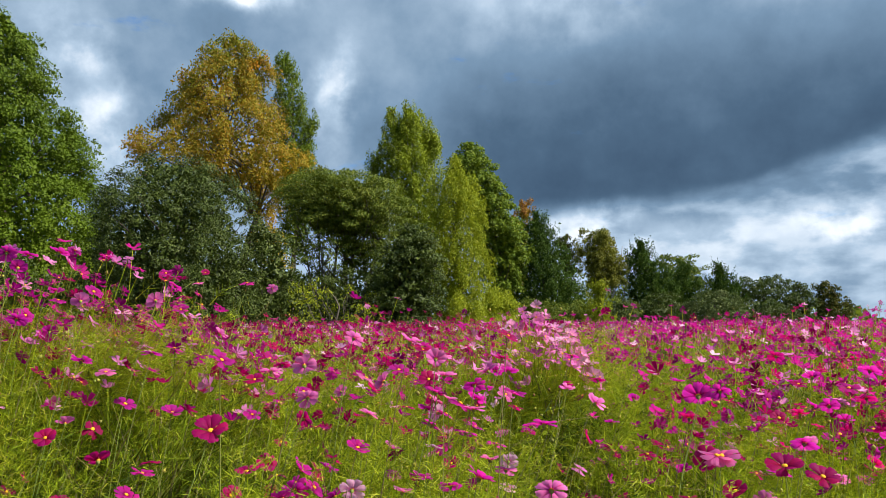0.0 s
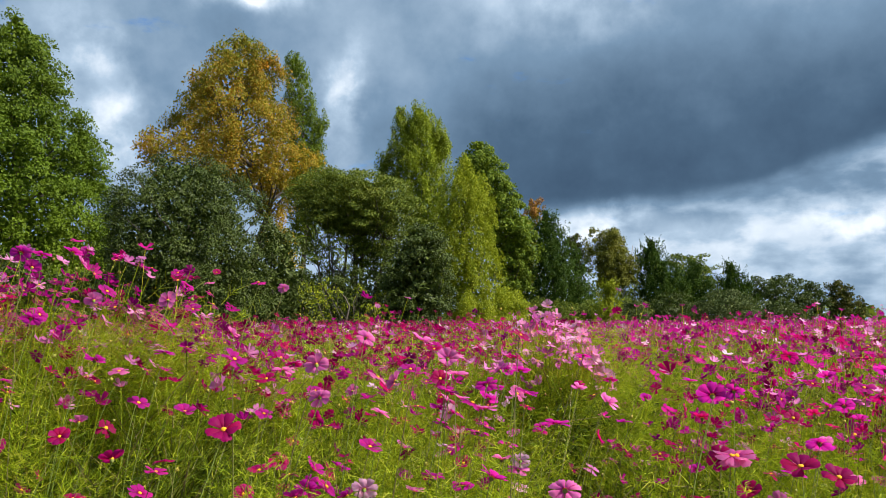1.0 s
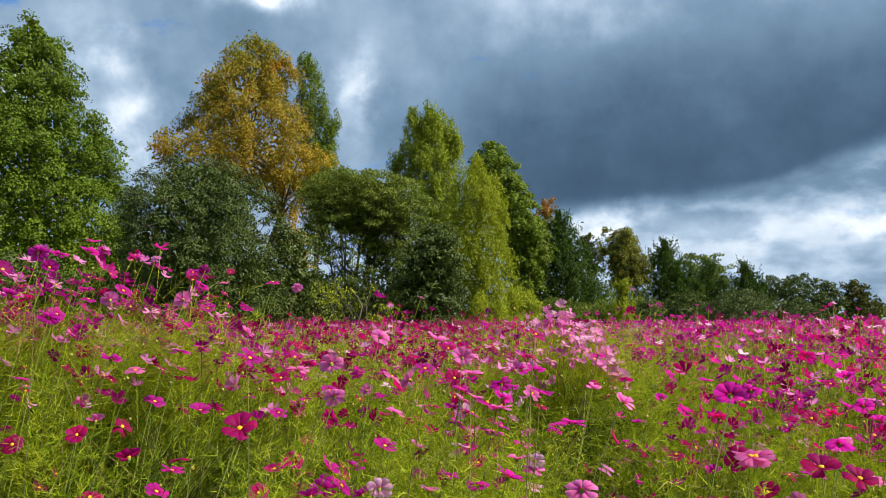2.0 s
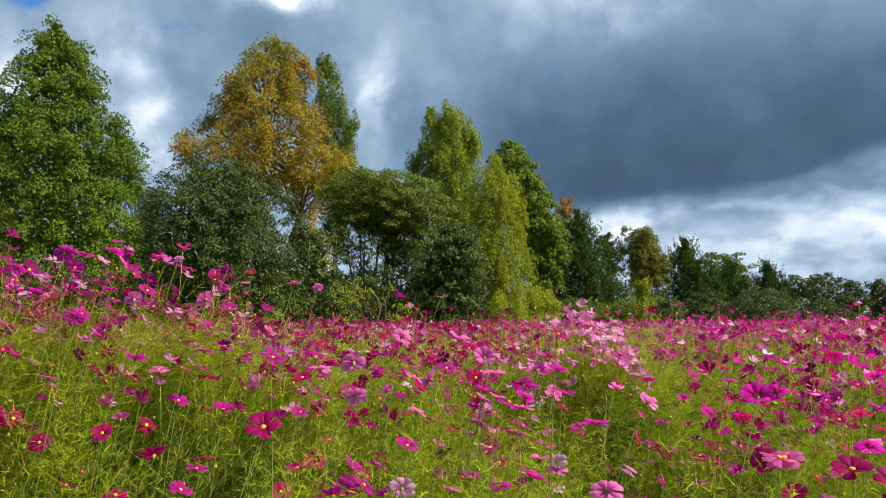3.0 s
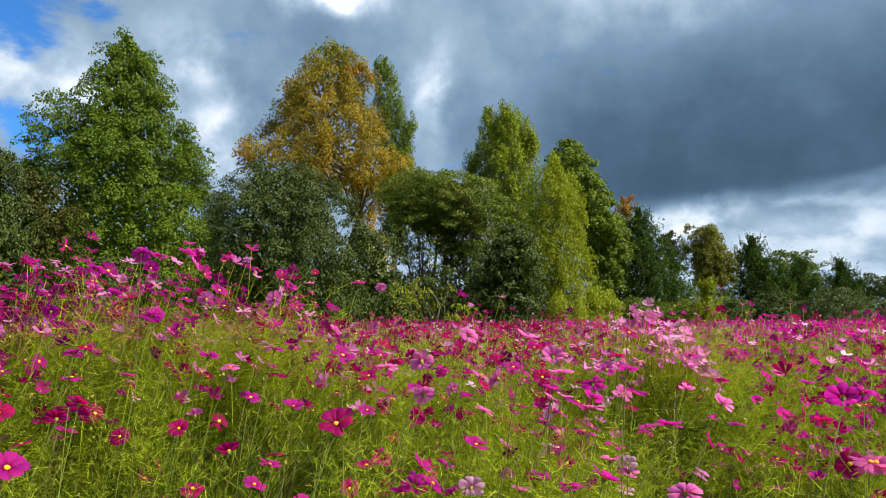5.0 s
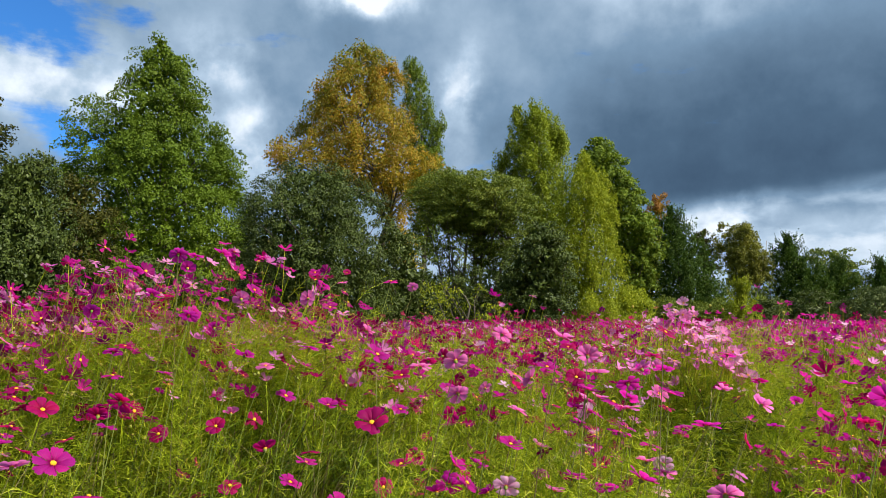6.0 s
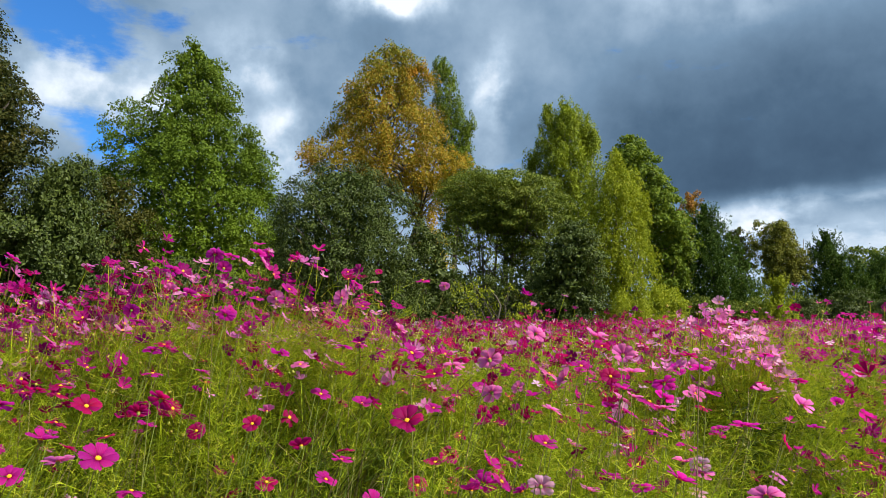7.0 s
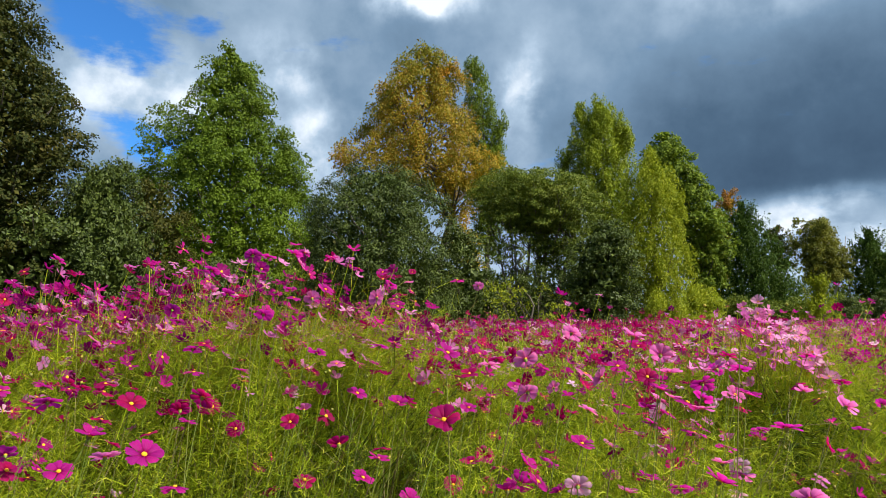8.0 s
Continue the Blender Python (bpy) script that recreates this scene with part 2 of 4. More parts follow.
# ---- ground ----
def build_ground():
    rings = [0.0] + [0.6 * 1.22 ** i for i in range(44)]
    v, seg = [(0, 0, 0)], 72
    for r in rings[1:]:
        for j in range(seg):
            a = j * 2 * math.pi / seg
            x, y = r * math.cos(a), r * math.sin(a)
            z = 0.05 * float(lumps(x, y, 5.0)) * min(1, r / 3) if r < 200 else 0.0
            v.append((x, y, z))
    me = bpy.data.meshes.new("ground")
    faces = [(0, 1 + j, 1 + (j + 1) % seg) for j in range(seg)]
    for i in range(len(rings) - 2):
        for j in range(seg):
            a, b = 1 + i * seg + j, 1 + i * seg + (j + 1) % seg
            faces.append((a, a + seg, b + seg, b))
    me.from_pydata(v, [], faces)
    me.materials.append(M_SOIL)
    me.polygons.foreach_set("use_smooth", np.ones(len(faces), bool))
    tagged(new("ground", me), "grassy brown earth under the flower field", "ground", kind="structure")


build_ground()


# ---- trees ----
def leaves(centres, normals, length, width, droop, rng):
    """Pointed four-cornered leaves, two triangles each."""
    n = len(centres)
    u = unit(rng.normal(size=(n, 3)) + np.array([0, 0, -droop]))
    v = unit(np.cross(normals, u))
    L = (0.86 * length * rng.uniform(0.6, 1.3, n))[:, None]
    W = (1.0 * width * rng.uniform(0.6, 1.3, n))[:, None]
    base, tip = centres - u * L * 0.5, centres + u * L * 0.5
    bend = normals * L * 0.12
    a, b = centres - v * W * 0.5 + bend, centres + v * W * 0.5 + bend
    verts = np.stack([base, a, tip, b], 1).reshape(-1, 3)
    i = np.arange(n)[:, None] * 4
    return verts, np.concatenate([i + [[0, 1, 2]], i + [[0, 2, 3]]])


def clump_centres(profile, clumps, spread, fill, jag, across, rng, wide=1.13):
    """Where the leaf clumps of a crown sit: its centres, their turn about the stem, their distance from it, and how small they get towards a point."""
    P = np.array(profile[::-1], float)
    zs = np.linspace(P[0, 0], P[-1, 0], 60)
    weight = np.interp(zs, P[:, 0], P[:, 1]) + 0.12
    cz = rng.choice(zs, clumps, p=weight / weight.sum()) + rng.uniform(-0.2, 0.2, clumps)
    cz = np.minimum(cz, P[-1, 0] - spread * 0.35)
    cr = np.interp(cz, P[:, 0], P[:, 1])
    ang = rng.uniform(0, 2 * np.pi, clumps)
    bulge = 1 + jag * (np.sin(ang * 3 + cz * 1.3 + P[-1, 0]) * 0.5 + rng.uniform(-0.6, 0.6, clumps))
    inside = 0.45 + 0.55 * fill
    rr = np.maximum(cr * wide * bulge - spread * 0.30, 0.03) * (inside + (1 - inside) * rng.uniform(0, 1, clumps) ** 0.5)
    off = np.interp(cz, P[:, 0], P[:, 2])
    return np.stack([np.cos(ang) * rr + off * across[0], np.sin(ang) * rr + off * across[1], cz], 1), ang, rr, np.clip(0.4 + cr / (1.8 * spread), 0.42, 1.0)


def tree(name, x, y, profile, mat, label, clumps=150, per=170, spread=0.5, leaf=(0.15, 0.09), droop=0.3, fill=0.62, flat=0.75, jag=0.25,
         trunk=0.2, limbs=14, bark=None, core=0.7, seed=1, category="tree", stems=1, upward=0.5, rise=0.2, stretch=1.5, also=(), inner=1.5, wide=1.13):
    """profile: rows of height, crown radius and sideways shift of the crown, from the top down. also: side crowns (profile, clumps).
    rise, stretch: how the leaf sprays point upward or hang, and how long they are drawn out."""
    rng = np.random.default_rng(seed)
    bark = bark or M_BARK
    top = new(name)
    top.matrix_world = pose(x, y, 0)
    tagged(top, label, category)
    P = np.array(profile[::-1], float)
    away = np.array([x, y]) / math.hypot(x, y)
    across = np.array([away[1], -away[0]])
    zs = np.linspace(P[0, 0], P[-1, 0], 60)
    weight = np.interp(zs, P[:, 0], P[:, 1]) + 0.15
    sets = [clump_centres(p, k, spread, fill, jag, across, rng, wide) for p, k in ((profile, clumps), *also)]
    C, ang, rr, small = (np.concatenate([q[k] for q in sets]) for k in range(4))
    clumps = len(C)
    size = spread * rng.uniform(0.55, 1.25, clumps) * small
    k = np.maximum((per * (0.68 if y > 43 else 0.9) * (size / spread) ** 2).astype(int), 8)
    idx = np.repeat(np.arange(clumps), k)
    n = len(idx)
    d = unit(rng.normal(size=(n, 3)))
    d *= rng.uniform(0.25, 1.0, n)[:, None] ** 0.6
    out = unit(np.stack([np.cos(ang), np.sin(ang), np.full(clumps, rise)], 1) + rng.normal(0, 0.25, (clumps, 3)))[idx]
    along = np.sum(d * out, 1)[:, None] * out
    d = (d - along) * 0.8 + along * stretch
    d[:, 2] *= flat
    pos = C[idx] + d * size[idx][:, None]
    pos[:, 2] -= np.maximum(0, d[:, 0] ** 2 + d[:, 1] ** 2) * droop * size[idx] * 0.8
    nor = unit(unit(d) * 0.7 + np.stack([np.cos(ang[idx]), np.sin(ang[idx]), np.zeros(n)], 1) * 0.4 + np.array([0, 0, upward]) + rng.normal(size=(n, 3)) * 0.45)
    v, f = leaves(pos, nor, leaf[0], leaf[1], droop, rng)
    # larger inner foliage that closes the crown
    m = int(n * 0.25 * core)
    if m:
        iz = rng.choice(zs, m, p=weight / weight.sum())
        ia = rng.uniform(0, 2 * np.pi, m)
        ir = np.interp(iz, P[:, 0], P[:, 1]) * 0.8 * np.sqrt(rng.uniform(0, 1, m))
        io = np.interp(iz, P[:, 0], P[:, 2])
        within = np.stack([np.cos(ia) * ir + io * across[0], np.sin(ia) * ir + io * across[1], iz - 0.3], 1)
        v2, f2 = leaves(within, unit(rng.normal(size=(m, 3)) + [0, 0, 0.5]), leaf[0] * inner, leaf[1] * inner * 1.2, droop, rng)
        v, f = np.concatenate([v, v2]), np.concatenate([f, f2 + len(v)])
    height = P[-1, 0]
    part("crown", mesh_of("crown", v, f, [mat]), top)
    # trunk and limbs
    trunks = []
    for s in range(stems):
        zt = np.linspace(0, height * 0.84, 9)
        lean = rng.normal(0, 0.008 if stems == 1 else 0.16, 2)
        o = np.interp(zt, P[:, 0], P[:, 2]) * np.clip(zt / max(P[0, 0], 0.5), 0, 1)
        pts = np.stack([o * across[0] + lean[0] * zt + 0.05 * np.sin(zt * 1.1 + s), o * across[1] + lean[1] * zt + 0.05 * np.cos(zt * 0.9 + s), zt], 1)
        rad = trunk * (1 - 0.9 * zt / zt[-1]) + 0.015
        rad[0] *= 1.35
        tv, tf = tube(pts, rad, 8)
        part("trunk", mesh_of("trunk", tv, tf, [bark], smooth=True), top)
        trunks.append(pts)
    for i in rng.permutation(clumps)[:limbs]:
        pts = trunks[int(rng.integers(stems))]
        zb = max(C[i, 2] - rng.uniform(0.8, 2.2) - 0.3 * rr[i], 0.5)
        b = np.array([np.interp(zb, pts[:, 2], pts[:, j]) for j in range(3)])
        mid = (b + C[i]) / 2 + np.array([0, 0, -0.15]) + rng.normal(0, 0.1, 3)
        r0 = trunk * 0.32 * (1 - 0.7 * zb / height) + 0.012
        tv, tf = tube([b, (b + mid) / 2 + rng.normal(0, 0.04, 3), mid, (mid + C[i]) / 2 + rng.normal(0, 0.05, 3), C[i]], [r0, r0 * 0.85, r0 * 0.6, r0 * 0.4, 0.008], 5)
        part("limb", mesh_of("limb", tv, tf, [bark], smooth=True), top)
    return top


L_GREEN = leafy("green_tree_leaf", ((0.0687, 0.119, 0.0108), (0.12, 0.189, 0.0132), (0.188, 0.263, 0.0191)), 0.35, 0.6, "island", None, (2.0, 12.0, ((0.0, (0.18, 0.25, 0.014)), (0.35, (0.12, 0.18, 0.012)), (0.7, (0.085, 0.135, 0.012)), (1.0, (0.10, 0.14, 0.012))), 0.6))
L_ORANGE = leafy("turning_leaf", ((0.176, 0.22, 0.022), (0.33, 0.275, 0.0275), (0.407, 0.198, 0.0176), (0.154, 0.209, 0.022), (0.385, 0.308, 0.0308)), 0.45, 0.6, "island", (0.42, (0.42, 0.19, 0.015), 0.55, 0.75),
                 (4.0, 15.0, ((0.0, (0.54, 0.38, 0.025)), (0.3, (0.44, 0.30, 0.025)), (0.55, (0.38, 0.22, 0.025)), (0.78, (0.24, 0.20, 0.025)), (1.0, (0.11, 0.15, 0.02))), 0.42))
L_MID = leafy("mid_green_leaf", ((0.0828, 0.131, 0.0138), (0.138, 0.2, 0.0166), (0.207, 0.262, 0.0221)), 0.35, 0.6)
L_DULL = leafy("olive_brown_leaf", ((0.04, 0.048, 0.008), (0.07, 0.074, 0.012), (0.11, 0.10, 0.017)), 0.3, 0.6)
L_FEATHERY = leafy("redwood_leaf", ((0.163, 0.213, 0.015), (0.225, 0.281, 0.0187), (0.3, 0.338, 0.025)), 0.32, 0.6)
L_YELLOWGREEN = leafy("yellow_green_leaf", ((0.188, 0.234, 0.0148), (0.264, 0.308, 0.0185), (0.364, 0.382, 0.0246)), 0.4, 0.6)
L_DARK = leafy("evergreen_leaf", ((0.034, 0.053, 0.009), (0.06, 0.087, 0.015), (0.105, 0.136, 0.026)), 0.22, 0.5, "island", gloss=0.22)
L_OLIVE = leafy("olive_leaf", ((0.0696, 0.104, 0.015), (0.122, 0.162, 0.0186), (0.192, 0.22, 0.0278)), 0.3, 0.55, "island", (0.5, (0.17, 0.18, 0.02), 0.58, 0.75))
L_BROWNISH = leafy("russet_green_leaf", ((0.035, 0.05, 0.008), (0.06, 0.075, 0.010), (0.12, 0.09, 0.015)), 0.3, 0.6, "island", (0.4, (0.16, 0.10, 0.015), 0.6, 0.78))
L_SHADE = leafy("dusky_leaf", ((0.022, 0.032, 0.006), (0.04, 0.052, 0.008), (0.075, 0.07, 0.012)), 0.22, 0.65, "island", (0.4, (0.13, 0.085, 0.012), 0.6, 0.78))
L_RED = leafy("red_leaf", ((0.26, 0.14, 0.03), (0.28, 0.19, 0.03), (0.22, 0.22, 0.03)), 0.35, 0.6, "island", None, (5.0, 9.5, ((0.0, (0.28, 0.30, 0.02)), (0.6, (0.30, 0.24, 0.02)), (1.0, (0.34, 0.12, 0.03))), 0.7))
L_CONIFER = leafy("conifer_leaf", ((0.0276, 0.0575, 0.0069), (0.0483, 0.092, 0.0103), (0.0862, 0.132, 0.0161)), 0.25, 0.75)
L_BIRCH = leafy("birch_leaf", ((0.1, 0.112, 0.0175), (0.175, 0.175, 0.0225), (0.213, 0.213, 0.0275)), 0.3, 0.6, "island", (0.4, (0.15, 0.11, 0.02), 0.58, 0.78))
L_GREY = leafy("grey_green_leaf", ((0.065, 0.095, 0.03), (0.10, 0.13, 0.04), (0.14, 0.165, 0.05)), 0.25, 0.6)

tree("sweetgum_tree", -17.79, 27.79, ((14, 0.2, -0.11), (13.4, 0.75, -0.07), (12.9, 1.01, -0.09), (12.3, 1.28, -0.02), (11.5, 1.68, -0.02), (10.2, 2.16, -0.09), (9, 2.6, -0.06), (7.8, 2.9, 0.06), (6.6, 3.06, 0.18), (3.7, 3.1, 0.36), (1.4, 3.1, 0.36)), L_GREEN,
     "tall green sweetgum tree with a full leafy pyramid crown", 520, 150, 0.40, (0.12, 0.088), 0.6, 0.6, 0.9, 0.16, 0.24, 24, core=0.9, inner=1.7, seed=3, rise=-0.1,
     also=((((9.4, 0.16, 2.61), (8.9, 0.43, 2.59), (8, 0.7, 2.5), (6.9, 0.82, 2.49)), 40), (((10.8, 0.56, -2.64), (10.3, 0.83, -2.59), (9.4, 1.08, -2.69), (8.5, 1.18, -2.65), (5.2, 1.15, -2.46), (3.6, 1.1, -2.33), (1.4, 1.1, -2.33)), 110),))
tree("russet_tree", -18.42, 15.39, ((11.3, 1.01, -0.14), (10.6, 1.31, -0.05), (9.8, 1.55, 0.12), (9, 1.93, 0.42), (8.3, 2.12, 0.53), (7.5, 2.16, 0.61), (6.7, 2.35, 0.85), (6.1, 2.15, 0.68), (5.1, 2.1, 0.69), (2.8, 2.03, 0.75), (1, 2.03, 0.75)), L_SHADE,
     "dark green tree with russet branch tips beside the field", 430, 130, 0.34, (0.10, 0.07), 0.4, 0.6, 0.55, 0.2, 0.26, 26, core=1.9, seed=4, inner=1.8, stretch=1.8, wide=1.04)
tree("evergreen_shrub", -14.96, 17.47, ((6, 0.19, -0.56), (5.7, 0.56, -0.47), (5.1, 0.85, -0.42), (4.3, 1.09, -0.4), (3.6, 1.25, -0.34), (2.2, 1.3, -0.24), (0.6, 1.3, -0.24)), L_DARK,
     "dark glossy evergreen shrub beside the flower field", 260, 120, 0.30, (0.12, 0.05), 1.1, 0.6, 0.7, 0.25, 0.1, 10, core=1.2, inner=2.2, seed=5, category="shrub", also=((((6.3, 0.1, -0.01), (6, 0.29, -0), (5.4, 0.41, 0.06)), 24),))
tree("olive_brown_tree", -17.0, 21.5, ((6.4, 0.52, -0.05), (5.9, 0.92, 0.1), (5, 1.08, 0.2), (3.5, 1.08, 0.25), (0.8, 1.08, 0.25)), L_DULL,
     "small olive brown tree between the evergreen and the sweetgum", 110, 110, 0.32, (0.12, 0.06), 0.5, 0.55, 0.7, 0.3, 0.1, 8, core=1.0, inner=1.9, seed=35)
tree("evergreen_tree", -8.71, 24.5, ((7, 0.74, -0.64), (6.8, 1.26, -0.65), (6.3, 1.77, -0.64), (5.8, 2.11, -0.57), (5, 2.39, -0.53), (4.2, 2.53, -0.5), (3.2, 2.55, -0.39), (1.7, 2.47, -0.35), (0.6, 2.47, -0.35)), L_DARK,
     "broad rounded dark evergreen tree with small glossy leaves", 520, 125, 0.32, (0.10, 0.045), 0.5, 0.7, 0.7, 0.1, 0.2, 16, core=1.4, seed=6, inner=2.0)
tree("turning_tree", -10.57, 33.37, ((15.4, 0.28, 0.27), (14.7, 1.08, 0.3), (13.8, 1.74, 0.3), (13.1, 2.18, 0.07), (12.1, 2.51, -0.03), (11.2, 2.88, -0.04), (10.2, 3.21, -0.08), (9.2, 3.63, 0.02), (8.7, 3.04, 0.9), (8, 1.82, 2.13)), L_ORANGE,
     "tall tree turning orange and yellow in autumn", 440, 115, 0.40, (0.135, 0.085), 0.9, 0.35, 1.05, 0.34, 0.25, 40, core=0.4, seed=7, rise=-0.2, wide=0.98,
     also=((((9.7, 0.29, -3.53), (9.1, 0.58, -3.53), (8.5, 0.75, -3.42)), 16), (((8.2, 1.68, 2.27), (7.2, 0.93, 2.03), (6, 0.69, 2.08), (4.9, 0.69, 2.29), (4.2, 0.65, 2.81)), 58),))
tree("dawn_redwood", -7.7, 35.17, ((15.1, 0.15, -0.32), (14.6, 0.53, -0.32), (13.6, 0.85, -0.16), (12.5, 0.83, -0.07), (11.2, 0.8, 0.08), (9.9, 0.8, 0.1), (8.2, 0.69, 0.3), (5, 0.69, 0.3)), L_MID,
     "slender green dawn redwood behind the orange tree", 170, 120, 0.30, (0.18, 0.045), 1.0, 0.4, 1.1, 0.25, 0.16, 16, core=0.5, seed=8, rise=1.2, wide=0.95, also=((((12.2, 0.13, 1.21), (11.4, 0.34, 1.01), (10.6, 0.34, 0.87), (9.4, 0.39, 0.74)), 30),))
tree("zelkova_tree", -4.01, 29.73, ((7.8, 0.72, -0.79), (7.6, 1.18, -0.69), (7.2, 1.99, -0.36), (6.7, 2.3, -0.24), (6, 2.18, -0.07), (5.4, 1.95, 0.15)), L_OLIVE,
     "olive green spreading tree with a layered crown and open trunk", 300, 120, 0.40, (0.13, 0.05), 0.2, 0.5, 0.36, 0.14, 0.13, 34, core=0.9, seed=9, stems=4, stretch=2.0, inner=1.7, also=((((5.3, 1.29, 0.81), (4.4, 1.02, 1.03), (3.5, 0.84, 1.08)), 130),))
tree("slender_tree", -5.0, 28.9, ((6.4, 0.7, 0), (5.4, 1.2, 0), (4.2, 1.2, 0.1), (3.0, 0.8, 0.1)), L_OLIVE,
     "slender many-stemmed tree with sparse olive leaves", 95, 75, 0.34, (0.12, 0.05), 0.3, 0.3, 0.5, 0.4, 0.045, 34, core=0.0, seed=38, stems=7)
tree("zelkova_skirt_shrub", -3.3, 28.6, ((3.6, 1.0, 0.3), (2.8, 1.9, 0.2), (0.8, 2.0, 0)), L_DARK,
     "dark low shrub under the spreading tree", 150, 100, 0.32, (0.12, 0.05), 0.3, 0.6, 0.6, 0.3, 0.06, 8, seed=10, category="shrub")
tree("camellia_shrub", -1.29, 25.97, ((5, 0.35, 0.1), (4.6, 0.77, 0.09), (3.7, 1.09, 0.03), (2.8, 1.14, -0.02), (1.5, 0.99, -0.03), (0.5, 0.99, -0.03)), L_DARK,
     "rounded dark camellia shrub at the edge of the field", 210, 110, 0.27, (0.10, 0.055), 0.4, 0.65, 0.7, 0.15, 0.09, 8, core=1.2, inner=2.2, seed=11, category="shrub")
tree("dawn_redwood", -2.26, 40.94, ((14.1, 0.18, 0.24), (13.6, 0.65, 0.33), (12.7, 1.17, 0.38), (11.5, 1.59, 0.33), (10.2, 1.87, 0.31), (8.8, 1.65, 0.51), (6.8, 1.39, 0.81), (4.9, 1.3, 1.04), (3, 1.3, 1.04)), L_FEATHERY,
     "tall feathery dawn redwood with several upright tops", 430, 80, 0.25, (0.19, 0.06), 0.9, 0.45, 1.3, 0.25, 0.2, 30, M_PALE_BARK, 1.2, seed=12, rise=1.8, stretch=1.9, wide=0.97, also=((((13.8, 0.13, -0.78), (13.1, 0.43, -0.75), (11.7, 0.72, -0.71)), 44), (((13.2, 0.13, 1.45), (12.4, 0.35, 1.52), (11.2, 0.56, 1.56)), 44), (((11.2, 0.1, -1.9), (10.6, 0.37, -1.76), (9.4, 0.63, -1.43)), 44),))
tree("bald_cypress", 0.96, 32.99, ((9.1, 0.13, -0.4), (8.6, 0.45, -0.38), (7.9, 0.9, -0.32), (7, 1.12, -0.35), (5.8, 1.26, -0.41), (4.6, 1.37, -0.23), (3.4, 1.19, -0.06), (2.9, 1.03, -0.15), (0.6, 1.03, -0.15)), L_YELLOWGREEN,
     "yellow-green weeping bald cypress with drooping sprays", 250, 120, 0.29, (0.16, 0.05), 1.2, 0.5, 1.15, 0.3, 0.14, 14, core=0.9, seed=13, rise=-0.7, stretch=1.9, also=((((7.2, 0.08, 0.91), (6, 0.32, 0.74)), 10), (((3.2, 1.19, -0.12), (2.5, 1.57, -0.06), (1.3, 1.73, -0.04), (0.4, 1.73, -0.04)), 70),))
tree("tulip_tree", 2.39, 42.93, ((12.4, 0.19, -0.66), (11.8, 0.9, -0.63), (10.9, 1.19, -0.67), (10, 1.25, -0.41), (8.9, 1.43, 0.09), (7.7, 1.54, 0.53), (6.3, 1.55, 0.95), (5, 1.21, 1.19), (2.6, 0.77, 1.12), (1, 0.77, 1.12)), L_MID,
     "mid green broad-leaved tree behind the cypress", 330, 100, 0.38, (0.18, 0.13), 0.4, 0.6, 0.85, 0.15, 0.18, 12, core=0.9, seed=14)
tree("red_maple", 5.23, 48.72, ((9.7, 0.41, 0.51), (9.1, 0.6, 0.38), (8.1, 0.69, 0.11), (6.6, 0.64, -0.09), (3.9, 0.63, -0.15), (2.5, 0.63, -0.15)), L_RED,
     "small maple with red and yellow autumn leaves", 120, 80, 0.25, (0.17, 0.10), 0.2, 0.4, 1.0, 0.3, 0.1, 10, core=0.5, seed=15, rise=1.2)


def conifer(x, y, prof, label, seed, mat=None, name="cypress_tree", leaf=(0.26, 0.06), clumps=180, per=80):
    """A close-grown cypress whose sprays sweep up and out to ragged points."""
    (h, _, o), (h2, r2, o2) = prof[0], prof[1]
    return tree(name, x, y, prof, mat or L_CONIFER, label, clumps, per, 0.16 + 0.012 * h, leaf, -1.1, 0.7, 1.2, 0.12, 0.12, 6, seed=seed, upward=0.2, core=1.6, inner=1.5, rise=1.1, stretch=2.0, wide=1.3,
                also=((((h * 1.01, 0.04, o), (h2, r2 * 0.5, o2)), 14),))


conifer(6.4, 44.5, ((8.1, 0.09, -0.51), (7.6, 0.44, -0.47), (6.5, 0.91, -0.33), (5.4, 1.28, -0.23), (4.4, 1.56, -0.14), (3.3, 1.78, -0.05), (2, 1.97, 0.08), (0.4, 1.97, 0.08)), "dark green conical cypress tree", 16, clumps=330)
tree("birch_tree", 11.25, 52.81, ((8.3, 0.17, 0.61), (7.8, 0.66, 0.57), (6.9, 0.94, 0.64), (5.7, 1.23, 0.8), (4.1, 1.2, 0.9)), L_BIRCH,
     "open birch tree with pale bare stems", 230, 90, 0.34, (0.18, 0.10), 0.4, 0.4, 0.9, 0.25, 0.07, 22, M_PALE_BARK, 0.5, seed=17, stems=2, also=((((8.3, 0.22, -0.68), (7.7, 0.51, -0.76), (6.6, 0.71, -0.95), (5.3, 0.63, -0.99)), 36),))
tree("reddish_tree", 9.3, 53.2, ((8, 0.2, -0.07), (7.2, 0.54, -0.03), (5.8, 0.46, -0.07), (3.3, 0.4, -0), (1, 0.4, -0)), L_BROWNISH, "slim tree with reddish top leaves", 60, 90, 0.32, (0.2, 0.12), 0.4, 0.4, 0.9, 0.3, 0.08, 8, seed=18)
conifer(15.5, 52.8, ((7.3, 0.15, -0.59), (6.5, 0.6, -0.66), (5.9, 1.01, -0.46), (4.9, 1.18, -0.14), (3.7, 1.33, 0.16), (1.6, 1.52, 0.43), (0.4, 1.52, 0.43)), "dark green pointed cypress tree", 19, clumps=260)
